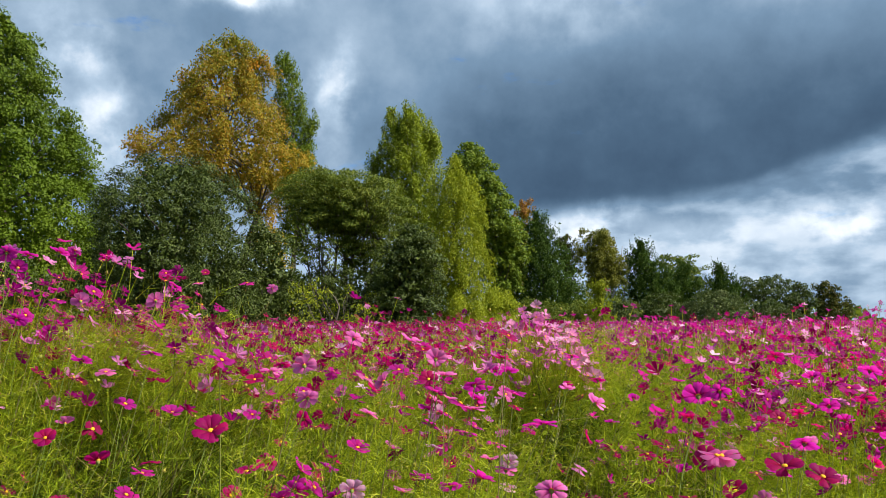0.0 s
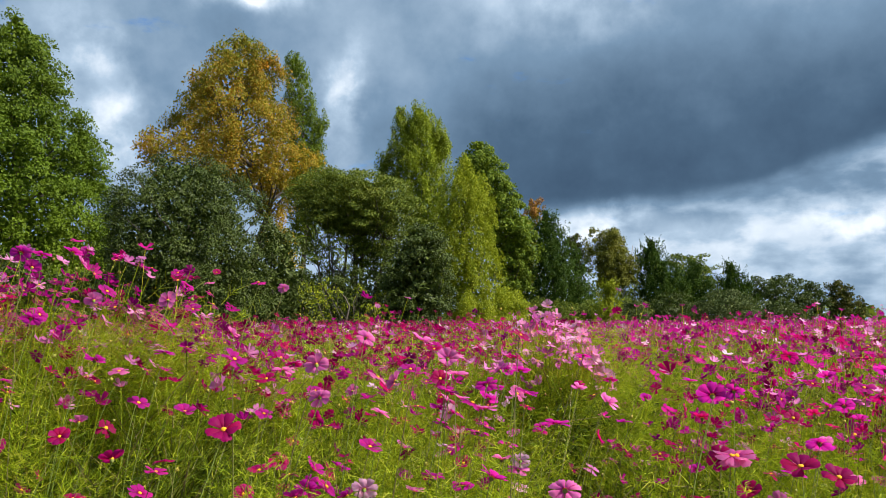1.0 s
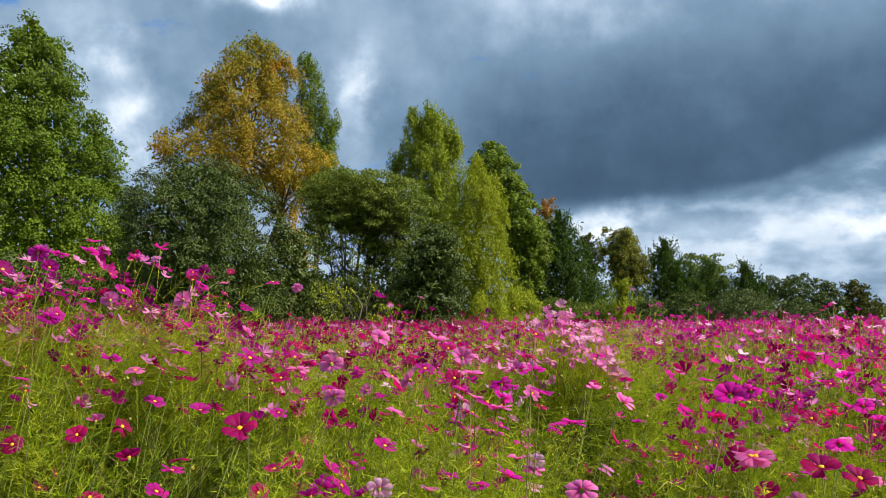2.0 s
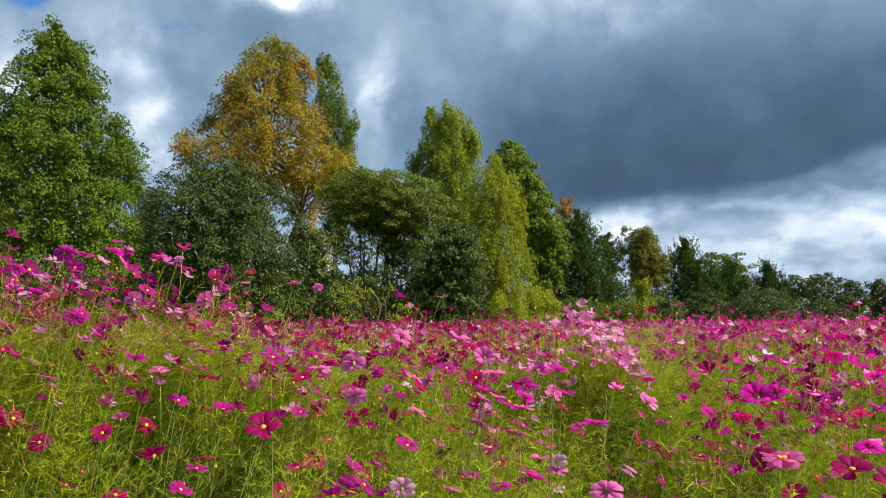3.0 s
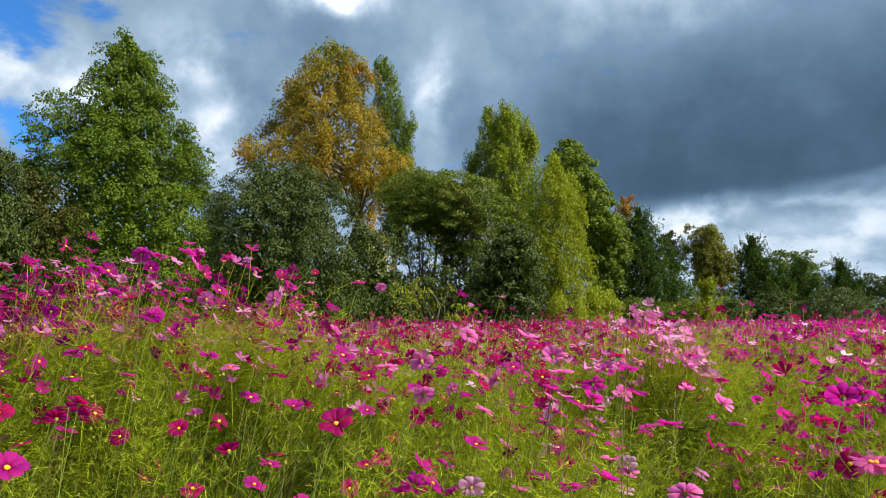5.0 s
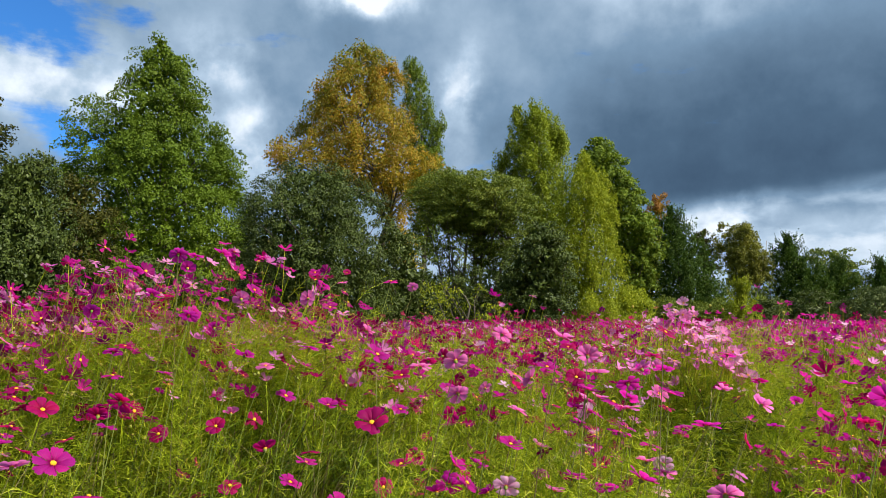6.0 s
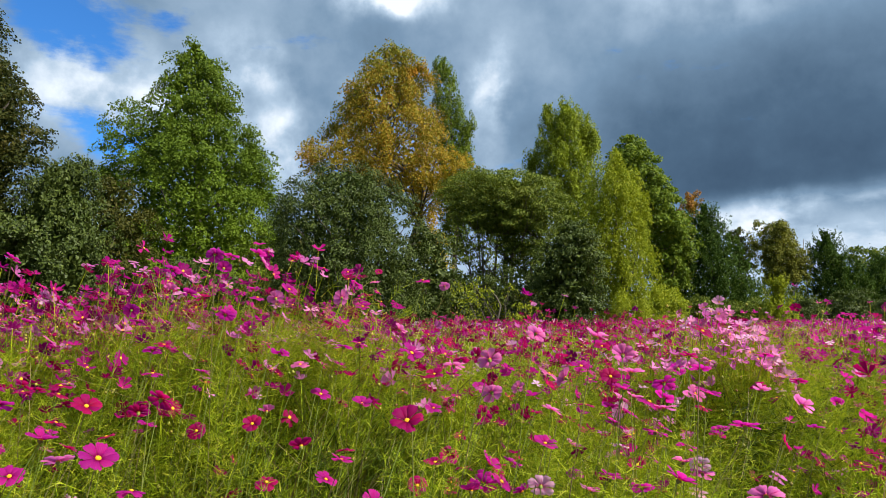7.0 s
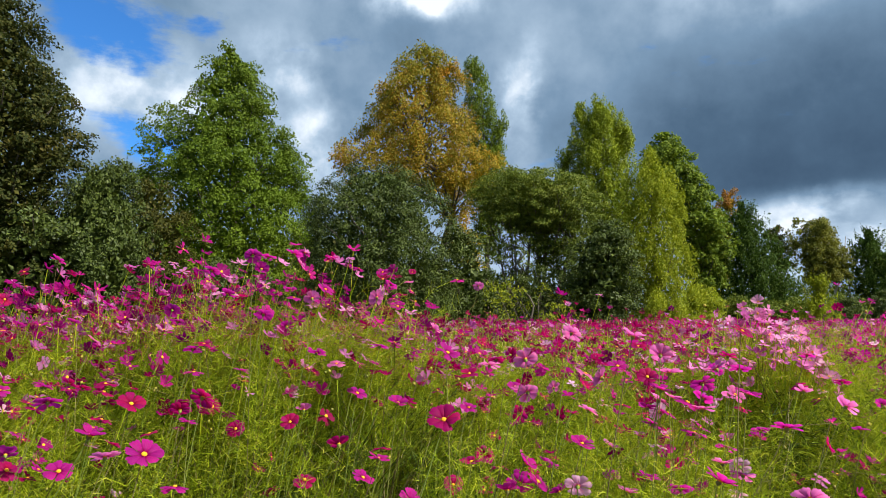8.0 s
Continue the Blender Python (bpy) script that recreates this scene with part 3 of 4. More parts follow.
tree("broad_tree", 19.71, 58.78, ((6.9, 0.98, 0.02), (6.3, 1.65, -0.08), (5.5, 2.13, 0.07), (3.9, 2.21, 0.31), (0.8, 2.21, 0.31)), L_OLIVE, "broad dark green tree in the far row", 150, 110, 0.5, (0.2, 0.11), 0.2, 0.55, 0.5, 0.2, 0.14, 8, seed=20)
conifer(19.1, 54.77, ((5.8, 0.23, -0.48), (5, 0.68, -0.44), (3.7, 1.02, -0.46), (1.7, 1.2, -0.52), (0.4, 1.2, -0.52)), "small dark cypress tree in the far row", 21, clumps=150)
conifer(22.3, 55.7, ((5.7, 0.19, -0.43), (5, 0.63, -0.31), (4.2, 1, -0.28), (2.9, 1.22, -0.2), (1.7, 1.33, -0.15), (0.4, 1.33, -0.15)), "small dark pointed cypress in the far row", 22, clumps=170)
tree("grey_shrub", 17.73, 46.75, ((3.4, 0.52, 0.12), (2.9, 1.28, 0.06), (2.1, 1.87, 0.14), (1.3, 2.05, 0.12), (0.6, 2.05, 0.12)), L_GREY, "low rounded grey-green shrub", 150, 110, 0.34, (0.16, 0.08), 0.2, 0.65, 0.6, 0.15, 0.06, 6, seed=23, category="shrub")
tree("broad_tree", 29.54, 63.46, ((5.6, 0.42, -0.51), (5.2, 1.46, -0.47), (4.5, 2.06, -0.7), (3.5, 2.24, -0.7), (1.8, 2.3, -0.56), (0.6, 2.3, -0.56)), L_DARK, "wide low dark green tree in the far row", 180, 110, 0.45, (0.2, 0.12), 0.2, 0.6, 0.6, 0.2, 0.14, 8, seed=24)
tree("broad_tree", 35.85, 65.87, ((5.1, 0.19, -0.29), (4.6, 0.86, -0.2), (3.6, 1.25, 0), (1.2, 1.47, 0.02), (0.5, 1.47, 0.02)), L_BROWNISH, "small olive brown tree at the end of the row", 90, 110, 0.42, (0.22, 0.12), 0.2, 0.5, 0.7, 0.3, 0.12, 8, seed=25)
tree("broad_tree", 32.25, 64.37, ((4.9, 0.3, 0.01), (4.3, 0.73, 0.1), (3.3, 0.96, 0.19), (1.8, 0.96, 0.21), (0.4, 0.96, 0.21)), L_DARK, "small dark tree between two wider ones", 80, 110, 0.4, (0.2, 0.11), 0.2, 0.5, 0.7, 0.25, 0.12, 6, seed=26)
conifer(8.65, 39.05, ((3.4, 0.06, -0.1), (2.9, 0.28, -0.1), (2.2, 0.45, -0.05), (1.4, 0.62, 0.0), (0.3, 0.6, 0)), "small bright green young cypress", 27, L_YELLOWGREEN, "young_cypress", (0.16, 0.05), 70, 90)
tree("level_branched_bush", -3.85, 24.9, ((3.0, 0.5, -0.7), (2.6, 1.0, -0.3), (2.0, 1.5, 0.2), (1.2, 1.2, 0.0)), L_YELLOWGREEN, "young yellow-green bush with level drooping branches",
     30, 80, 0.36, (0.13, 0.045), 0.9, 0.3, 0.22, 0.6, 0.05, 14, core=0.0, seed=39, category="shrub", stretch=2.2)
for i, (sx, sy, sh, sr, sm, words) in enumerate((
        (12.6, 50.0, 3.0, 1.6, L_OLIVE, "low olive shrub in front of the birch"),
        (12.2, 57.5, 5.4, 2.6, L_OLIVE, "leafy shrub behind the birch stems"), (14.4, 56.0, 5.6, 1.7, L_OLIVE, "tall olive shrub between the birch and a cypress"), (10.4, 49.3, 2.7, 1.5, L_OLIVE, "olive shrub between the cypress and the birch"), (11.5, 46.2, 2.7, 1.3, L_DARK, "dark shrub in front of the birch stems"), (7.6, 41.0, 2.6, 1.1, L_OLIVE, "low green shrub at the foot of the cypress"), (-13.2, 27.5, 3.4, 2.0, L_DARK, "low dark shrub between the trees"),
        (-16.6, 26.0, 3.2, 2.2, L_GREEN, "leafy green shrub under the sweetgum"), (-6.2, 28.2, 3.5, 1.7, L_DARK, "dark undergrowth shrub between two trees"), (-6.75, 26.4, 5.0, 1.25, L_DARK, "tall dark evergreen shrub before the orange tree"),
        (2.75, 37.5, 3.1, 1.2, L_YELLOWGREEN, "yellow-green shrub under the broad tree"), (5.2, 40.0, 2.6, 1.6, L_OLIVE, "low olive shrub beside the cypress"), (-22.0, 24.5, 4.4, 2.4, L_DARK, "dense dark shrub at the wood's edge"),
        (23.5, 52.0, 3.0, 1.9, L_DARK, "low dark shrub in the far row"), (15.0, 49.5, 3.4, 1.6, L_DARK, "dark shrub below the pointed cypress"),
        (-16.5, 34.2, 7.3, 1.3, L_DARK, "slim dark tree in the gap behind"), (-26.0, 20.0, 5.5, 2.6, L_DARK, "dense dark shrub beside the field"), (-13.0, 20.2, 3.4, 1.5, L_DARK, "low dark shrub before the sweetgum"), (-16.6, 16.2, 4.6, 1.7, L_DARK, "dark shrub under the dusky tree"))):
    tree("undergrowth_shrub", sx, sy, ((sh, sr * 0.35, 0), (sh * 0.8, sr * 0.8, 0), (sh * 0.45, sr, 0), (0.35, sr * 0.95, 0)), sm, words, 80, 120, 0.42, (0.14, 0.07), 0.3, 0.55, 0.6, 0.35, 0.06, 6, seed=40 + i, category="shrub", inner=2.2)


def far_wood():
    """A low uneven belt of woodland far behind the row."""
    rng = np.random.default_rng(91)
    n = 12000
    a = np.radians(rng.uniform(-75, 75, n))
    d = rng.uniform(105, 122, n)
    hh = 2.4 + 0.9 * np.sin(a * 23) + 0.6 * np.sin(a * 61 + 1) + 0.4 * np.sin(a * 140)
    z = rng.uniform(0, 1, n) ** 0.7 * hh
    pos = np.stack([-np.sin(a) * d, np.cos(a) * d, z], 1)
    v, f = leaves(pos, unit(rng.normal(size=(n, 3)) + [0, -0.5, 0.6]), 1.1, 0.8, 0.2, rng)
    tagged(new("far_wood", mesh_of("far_wood", v, f, [L_OLIVE])), "low dark green belt of distant woodland", "woodland", kind="stuff")


far_wood()


def wood_behind():
    """Dense dusky wood behind the tree row."""
    rng = np.random.default_rng(92)
    n = 15000
    a = np.radians(rng.uniform(3, 62, n))
    d = rng.uniform(46, 56, n)
    deg = np.degrees(a)
    hh = np.interp(deg, [3, 8, 14, 20, 27, 62], [4.0, 3.6, 4.4, 5.5, 6.6, 7.5]) + 0.5 * np.sin(a * 90) + 0.3 * np.sin(a * 210)
    z = rng.uniform(0, 1, n) ** 0.8 * hh
    pos = np.stack([-np.sin(a) * d, np.cos(a) * d, z], 1)
    v, f = leaves(pos, unit(rng.normal(size=(n, 3)) + [0, -0.5, 0.6]), 0.55, 0.4, 0.2, rng)
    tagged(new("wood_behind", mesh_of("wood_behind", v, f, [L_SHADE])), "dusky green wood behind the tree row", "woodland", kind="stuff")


wood_behind()


# ---- flower field ----
def foliage_height(x, y):
    """Height of the feathery green canopy over the earth."""
    d = np.hypot(x, y)
    h = 0.86 + 0.20 * np.clip((d - 2.8) / 3.5, 0, 1) + (0.09 * lumps(x, y, 2.3) + 0.13 * lumps(x, y, 0.85, 2.0)) * np.clip(1.4 - d / 12, 0.4, 1)

    def bump(cx, cy, rx, ry, amount):
        return amount * np.exp(-((x - cx) / rx) ** 2 - ((y - cy) / ry) ** 2)
    h = h + bump(-2.0, 3.2, 1.1, 0.75, 0.42) + bump(-1.5, 2.95, 0.5, 0.4, 0.24) + bump(-4.2, 3.6, 1.6, 1.3, 0.2) + bump(0.60, 3.95, 0.40, 0.5, 0.33) + bump(0.35, 3.75, 0.35, 0.4, 0.12) + bump(-1.3, 2.35, 0.45, 0.3, -0.2) + bump(2.2, 6.5, 1.2, 1.3, 0.12) + bump(-1.4, 7.5, 1.3, 1.8, 0.08) + bump(5.5, 9.0, 2.0, 2.0, 0.12) + bump(0.36, 2.7, 0.27, 0.85, -0.42) + bump(-1.05, 2.15, 0.7, 0.5, -0.42) + bump(0.0, 1.4, 3.0, 0.65, -0.34)
    return h


def shady(x, y):
    """Openings between the plants where little grows."""
    def spot(cx, cy, rx, ry):
        return np.exp(-((x - cx) / rx) ** 2 - ((y - cy) / ry) ** 2)
    return np.clip(spot(0.36, 2.6, 0.27, 0.8) + 1.0 * spot(-1.05, 2.25, 0.7, 0.5) + 1.0 * spot(-1.3, 1.5, 0.9, 0.55) + 0.9 * spot(-1.4, 2.5, 0.4, 0.3) + 0.25 * spot(1.0, 1.9, 0.3, 0.5) + 0.8 * np.clip(lumps(x, y, 1.3, 7.0), 0, 1), 0, 1)


def bare(x, y):
    """How much the green slopes lack open flowers."""
    def spot(cx, cy, rx, ry):
        return np.exp(-((x - cx) / rx) ** 2 - ((y - cy) / ry) ** 2)
    return 0.6 * spot(-1.25, 2.45, 0.7, 0.36) + 0.95 * spot(0.42, 3.15, 0.36, 0.65) + 0.6 * spot(1.3, 3.0, 0.3, 0.4)


def sample_field(n, d0, d1, a0, a1, rng):
    """Even sampling of a stretch of the field between two distances and two turns."""
    d = np.sqrt(rng.uniform(d0 * d0, d1 * d1, n))
    a = np.radians(rng.uniform(a0, a1, n))
    return -np.sin(a) * d, np.cos(a) * d, d


def slivers(base, way, length, width, rng):
    """Long pointed triangles: thread-like leaf segments."""
    n = len(base)
    side = unit(np.cross(way, rng.normal(size=(n, 3))))
    w = (width * 0.5)[:, None] * side
    tip = base + way * length[:, None]
    v = np.stack([base - w, base + w, tip], 1).reshape(-1, 3)
    return v, np.arange(3 * n).reshape(-1, 3)


WIND = np.array([0.8, 0.25, 0.0])


def feather_field(count, d0, d1, a0, a1, seed, leaf_count=30, mat=None):
    """Cosmos herbage: leaning stems that carry pairs of thread-cut leaves."""
    rng = np.random.default_rng(seed)
    x, y, d = sample_field(count * 2, d0, d1, a0, a1, rng)
    order = np.argsort(rng.uniform(0, 1, count * 2) - 1.0 * lumps(x, y, 0.5, 5.0) + (0.0 if mat else 3.6) * shady(x, y) + (0.0 if mat else 1.1) * np.clip((2.5 - d) / 0.6, 0, 1))[:count]
    x, y, d = x[order], y[order], d[order]
    h = foliage_height(x, y) * rng.uniform(0.72, 1.08, count)
    lean = WIND[None] * rng.uniform(0.0, 0.35, count)[:, None] + rng.normal(0, 0.12, (count, 3)) * [1, 1, 0]
    vs, fs, o = [], [], 0
    # stems
    root = np.stack([x, y, np.zeros(count)], 1)
    top = root + lean * h[:, None] + np.stack([np.zeros(count), np.zeros(count), h], 1)
    v, f = slivers(root, unit(top - root), np.linalg.norm(top - root, axis=1), 0.004 + 0.0006 * d, rng)
    vs.append(v), fs.append(f)
    o += len(v)
    # leaves: an arching midrib with four pairs of threads in one plane
    m = count * leaf_count
    i = np.repeat(np.arange(count), leaf_count)
    s = rng.uniform(0.3, 1.0, m) ** 0.6
    p = root[i] + (top - root)[i] * s[:, None]
    az = rng.uniform(0, 2 * np.pi, m)
    up = rng.uniform(-0.1, 1.3, m)
    way = unit(np.stack([np.cos(az), np.sin(az), up], 1) + WIND * 0.3)
    L = rng.uniform(0.11, 0.24, m)
    wd = np.maximum(0.0016, 0.0007 * d[i])
    v, f = slivers(p, way, L, wd, rng)
    vs.append(v), fs.append(f + o)
    o += len(v)
    side = unit(np.cross(way, np.array([0, 0, 1.0]) + rng.normal(0, 0.5, (m, 3))))
    for k in range(8):
        t = 0.15 + 0.19 * (k // 2) + 0.04 * (k % 2)
        q = p + way * (L * t)[:, None]
        w2 = unit(way * 0.85 + side * (1 if k % 2 else -1) + rng.normal(0, 0.16, (m, 3)) + [0, 0, 0.12])
        v, f = slivers(q, w2, L * (0.62 - 0.36 * t) * rng.uniform(0.7, 1.25, m), wd * 0.85, rng)
        vs.append(v), fs.append(f + o)
        o += len(v)
    ob = new("cosmos_herbage", mesh_of("cosmos_herbage", np.concatenate(vs), np.concatenate(fs), [mat or M_FEATHER]))
    return tagged(ob, "feathery green thread-leaved cosmos herbage", "foliage", kind="stuff")


def tuft_field(count, d0, d1, a0, a1, length, width, seed, deep=0.55, mat=None, words="soft green canopy of the far flower field", sunny=False):
    """Herbage farther off: single threads over the canopy."""
    rng = np.random.default_rng(seed)
    x, y, d = sample_field(count, d0, d1, a0, a1, rng)
    if sunny:       # none in the openings
        keep = rng.uniform(0, 1, count) > 1.3 * shady(x, y) + 0.5 * lumps(x, y, 0.6, 3.0)
        x, y, d = x[keep], y[keep], d[keep]
        count = len(x)
    # shade-coloured threads stay below the top of the canopy
    h = foliage_height(x, y) * (0.84 if mat is M_FEATHER_SHADED else 1.0)
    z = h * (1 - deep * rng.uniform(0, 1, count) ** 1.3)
    az = rng.uniform(0, 2 * np.pi, count)
    way = unit(np.stack([np.cos(az), np.sin(az), rng.uniform(0.0, 1.8, count)], 1) + WIND * 0.3)
    v, f = slivers(np.stack([x, y, z], 1), way, length * rng.uniform(0.5, 1.3, count), width * (d / d1) ** 0.6 * rng.uniform(0.6, 1.3, count), rng)
    return tagged(new("cosmos_herbage", mesh_of("cosmos_herbage", v, f, [mat or M_FEATHER])), words, "foliage", kind="stuff")


feather_field(2500, 1.4, 5.0, -40, 56, 5, 24)
feather_field(130, 3.3, 4.6, -14, -4, 4, 20)
# plants in the darkened leaf colour, standing in for shaded depth
feather_field(500, 1.6, 6.0, -40, 56, 6, 20, M_FEATHER_SHADED)
tuft_field(100000, 4.6, 14, -42, 58, 0.14, 0.016, 7, 0.7)
# threads coloured like the shade between the stems
tuft_field(50000, 1.6, 6, -42, 58, 0.16, 0.008, 8, 0.9, M_FEATHER_SHADED, "deep green undergrowth between the stems, darkened as if shaded")
tuft_field(50000, 13, 62, -50, 62, 0.3, 0.045, 9, 0.6)
tuft_field(20000, 9, 45, 58, 318, 0.3, 0.04, 10, 0.8)
tuft_field(30000, 2.2, 10, 57, 319, 0.3, 0.02, 13, 0.8)
tuft_field(40000, 2.3, 5.2, -42, 58, 0.11, 0.0034, 14, 0.30, None, "fine thread-leaved top of the cosmos herbage", True)
tuft_field(9000, 1.8, 9, -42, 58, 0.5, 0.006, 12, 0.9, M_DRY, "dry straw-brown stalks among the flowers")


def strand_field(count, d0, d1, seed, mat, high, thick, words):
    """Long arching stems that stand out of the herbage."""
    rng = np.random.default_rng(seed)
    x, y, d = sample_field(count, d0, d1, -42, 58, rng)
    keep = rng.uniform(0, 1, count) < 0.6 + 0.6 * lumps(x, y, 1.1, 3.0) - (0.5 if mat is M_STRAND else -0.3) * shady(x, y)
    x, y, d = x[keep], y[keep], d[keep]
    n = len(x)
    h = foliage_height(x, y) + rng.uniform(high[0], high[1], n)
    bend = WIND[None] * rng.uniform(0.0, 0.6, n)[:, None] + rng.normal(0, 0.42, (n, 3)) * [1, 1, 0]
    side = unit(np.stack([y, -x, np.zeros(n)], 1) + rng.normal(0, 0.4, (n, 3)) * np.maximum(d, 1)[:, None])
    w = (thick * rng.uniform(0.7, 1.3, n) * np.maximum(1.0, d / 2.6))[:, None] * side
    V, k = [], 6
    for j in range(k):
        t = j / (k - 1)
        p = np.stack([x, y, h * t * (1.15 - 0.15 * t)], 1) + bend * (h * t ** 1.8)[:, None] + np.stack([0.02 * np.sin(9 * t + x * 40), 0.02 * np.sin(7 * t + y * 50), np.zeros(n)], 1)
        V += [p - w * (1 - 0.55 * t), p + w * (1 - 0.55 * t)]
    V = np.stack(V, 1)
    tri = []
    for j in range(k - 1):
        a = 2 * j
        tri += [(a, a + 1, a + 3), (a, a + 3, a + 2)]
    F = (np.arange(n)[:, None, None] * 2 * k + np.array(tri)[None]).reshape(-1, 3)
    tagged(new("cosmos_stalks", mesh_of("cosmos_stalks", V.reshape(-1, 3), F, [mat])), words, "stalks", kind="stuff")


def blossom_arrays(pos, nor, size, petals, rng, fold=0.10):
    """Open blossoms as fans of petals round one shared centre point."""
    n = len(pos)
    u = unit(np.cross(nor, rng.normal(size=(n, 3))))
    w = np.cross(nor, u)
    turn = rng.uniform(0, 2 * np.pi, n)
    cup = rng.uniform(-0.1, 0.75, n)
    V, step = [pos], 2 * np.pi / petals
    shape = ((-0.3, 0.95), (0.3, 1.0)) if petals < 7 else (
        (-0.48, 0.72), (-0.33, 1.0), (0.33, 0.97), (0.48, 0.72))
    m = len(shape)
    for k in range(petals):
        tilt = rng.normal(0.0, 0.26, n)
        for da, r in shape:
            a = turn + (k + da) * step
            rr = (size * 0.5 * r * rng.uniform(0.88, 1.1, n))[:, None]
            lift = (cup * size * 0.5 * r * r + tilt * size * 0.5 * r + size * fold * (0.5 if abs(da) < 0.3 else -0.5) * rng.uniform(0, 0.5, n))[:, None]
            V.append(pos + (np.cos(a)[:, None] * u + np.sin(a)[:, None] * w) * rr + nor * lift)
    V = np.stack(V, 1)
    k = V.shape[1]
    tri = []
    for j in range(petals):
        b = 1 + m * j
        tri += [(0, b + i, b + i + 1) for i in range(m - 1)]
    tri = np.array(tri)
    F = (np.arange(n)[:, None, None] * k + tri[None]).reshape(-1, 3)
    return V.reshape(-1, 3), F


def disc_arrays(pos, nor, size, rng):
    n = len(pos)
    u = unit(np.cross(nor, rng.normal(size=(n, 3))))
    w = np.cross(nor, u)
    V = [pos + nor * (size * 0.10)[:, None]]
    for k in range(6):
        a = k * np.pi / 3
        V.append(pos + nor * (size * 0.03)[:, None] + (math.cos(a) * u + math.sin(a) * w) * (size * 0.10)[:, None])
    V = np.stack(V, 1)
    tri = np.array([(0, 1 + k, 1 + (k + 1) % 6) for k in range(6)])
    return V.reshape(-1, 3), (np.arange(n)[:, None, None] * 7 + tri[None]).reshape(-1, 3)


def facing(n, rng, nod=0.0):
    """Which way blossoms look: mostly up, nodding to all sides and rather to the light."""
    a = rng.uniform(0, 2 * np.pi, n)
    t = np.abs(rng.normal(0.15 + nod, 0.62, n))
    v = np.stack([np.cos(a) * np.sin(t), np.sin(a) * np.sin(t), np.cos(t)], 1)
    return unit(v + np.array(sun_dir) * 0.1 + WIND * 0.2 + np.array([0, 0.28 - 1.4 * nod, 0]))


def blossom_field(count, d0, d1, a0, a1, seed, petals, mixture, above=(0.02, 0.3), size=0.066, discs=True, where=None, stalks=True, nod=0.0):
    rng = np.random.default_rng(seed)
    x, y, d = sample_field(count, d0, d1, a0, a1, rng)
    keep = rng.uniform(0, 1, count) < 0.62 + 0.5 * lumps(x, y, 3.1, 4.0)
    if where is not None:
        keep &= where(x, y)
    if nod == 0.0:      # the pale pink clump stands apart from the others, and green slopes carry few flowers
        keep &= ((x - 0.60) / 0.42) ** 2 + ((y - 3.85) / 0.5) ** 2 > 1
        keep &= rng.uniform(0, 1, count) > bare(x, y)
    x, y, d = x[keep], y[keep], d[keep]
    n = len(x)
    z = foliage_height(x, y) + rng.uniform(above[0], above[1], n) + np.where(rng.uniform(0, 1, n) < 0.12, rng.uniform(0.04, 0.26, n), 0) * ((d > 3.6) & (d < 14) & (x > -0.9) & (nod == 0.0))
    pos = np.stack([x, y, z], 1)
    nor = facing(n, rng, nod)
    sz = size * rng.uniform(0.72, 1.2, n)
    kind = rng.choice(len(mixture), n, p=np.array([m[1] for m in mixture]))
    if mixture is MIXED:        # crimson in the middle of the field, more magenta to the east
        side, swap = x / np.maximum(y, 0.1), rng.uniform(0, 1, n) < 0.45
        kind = np.where(swap & (kind == 1) & (side > -0.4) & (side < 0.05), 0, np.where(swap & (kind == 0) & (side > 0.1), 1, kind))
    for k, (c, _) in enumerate(mixture):
        s = kind == k
        if not s.any():
            continue
        v, f = blossom_arrays(pos[s], nor[s], sz[s], petals, rng)
        mi = np.zeros(len(f), int)
        if discs:
            v2, f2 = disc_arrays(pos[s], nor[s], sz[s], rng)
            f = np.concatenate([f, f2 + len(v)])
            v = np.concatenate([v, v2])
            mi = np.concatenate([mi, np.ones(len(f2), int)])
        ob = new("cosmos_blossoms", mesh_of("cosmos_blossoms", v, f, [FIELD_PETALS[c], M_DISC], mi))
        tagged(ob, COLOUR_WORD[c] + " cosmos blossoms standing over the field", "flowers", kind="stuff")
    if stalks:
        down = unit(np.array([0, 0, -1.0]) - WIND * rng.uniform(0, 0.5, n)[:, None] + rng.normal(0, 0.1, (n, 3)))
        v, f = slivers(pos + down * 0.004, down, rng.uniform(0.3, 0.5, n), 0.002 + 0.0005 * d, rng)
        tagged(new("cosmos_stalks", mesh_of("cosmos_stalks", v, f, [M_FEATHER])), "thin green flower stalks of the field", "stalks", kind="stuff")


M_STRAND = leafy("pale_green_stem", ((0.22, 0.30, 0.03), (0.34, 0.40, 0.05), (0.44, 0.46, 0.10), (0.30, 0.22, 0.08)), 0.2)
strand_field(3600, 1.5, 7.0, 61, M_STRAND, (-0.15, 0.20), 0.0011, "long pale green arching flower stems")
strand_field(1900, 1.5, 5.0, 62, M_DRY, (-0.4, 0.0), 0.0022, "dry brown stems low among the flowers")
MIXED = (("c", 0.47), ("m", 0.44), ("p", 0.07), ("w", 0.02))
blossom_field(6400, 3.2, 7.5, -42, 58, 21, 8, MIXED, (-0.10, 0.26), 0.062)
blossom_field(420, 2.0, 3.3, -38, 50, 20, 8, (("c", 0.55), ("m", 0.38), ("w", 0.07)), (0.04, 0.24), 0.056)
blossom_field(16000, 7.0, 16, -44, 60, 22, 6, MIXED, (-0.02, 0.30), 0.068, False)
blossom_field(26000, 15, 40, -48, 62, 23, 6, MIXED, (0.0, 0.32), 0.08, False, None, False)
blossom_field(15000, 38, 62, -48, 62, 24, 5, MIXED, (0.0, 0.35), 0.1, False, None, False)
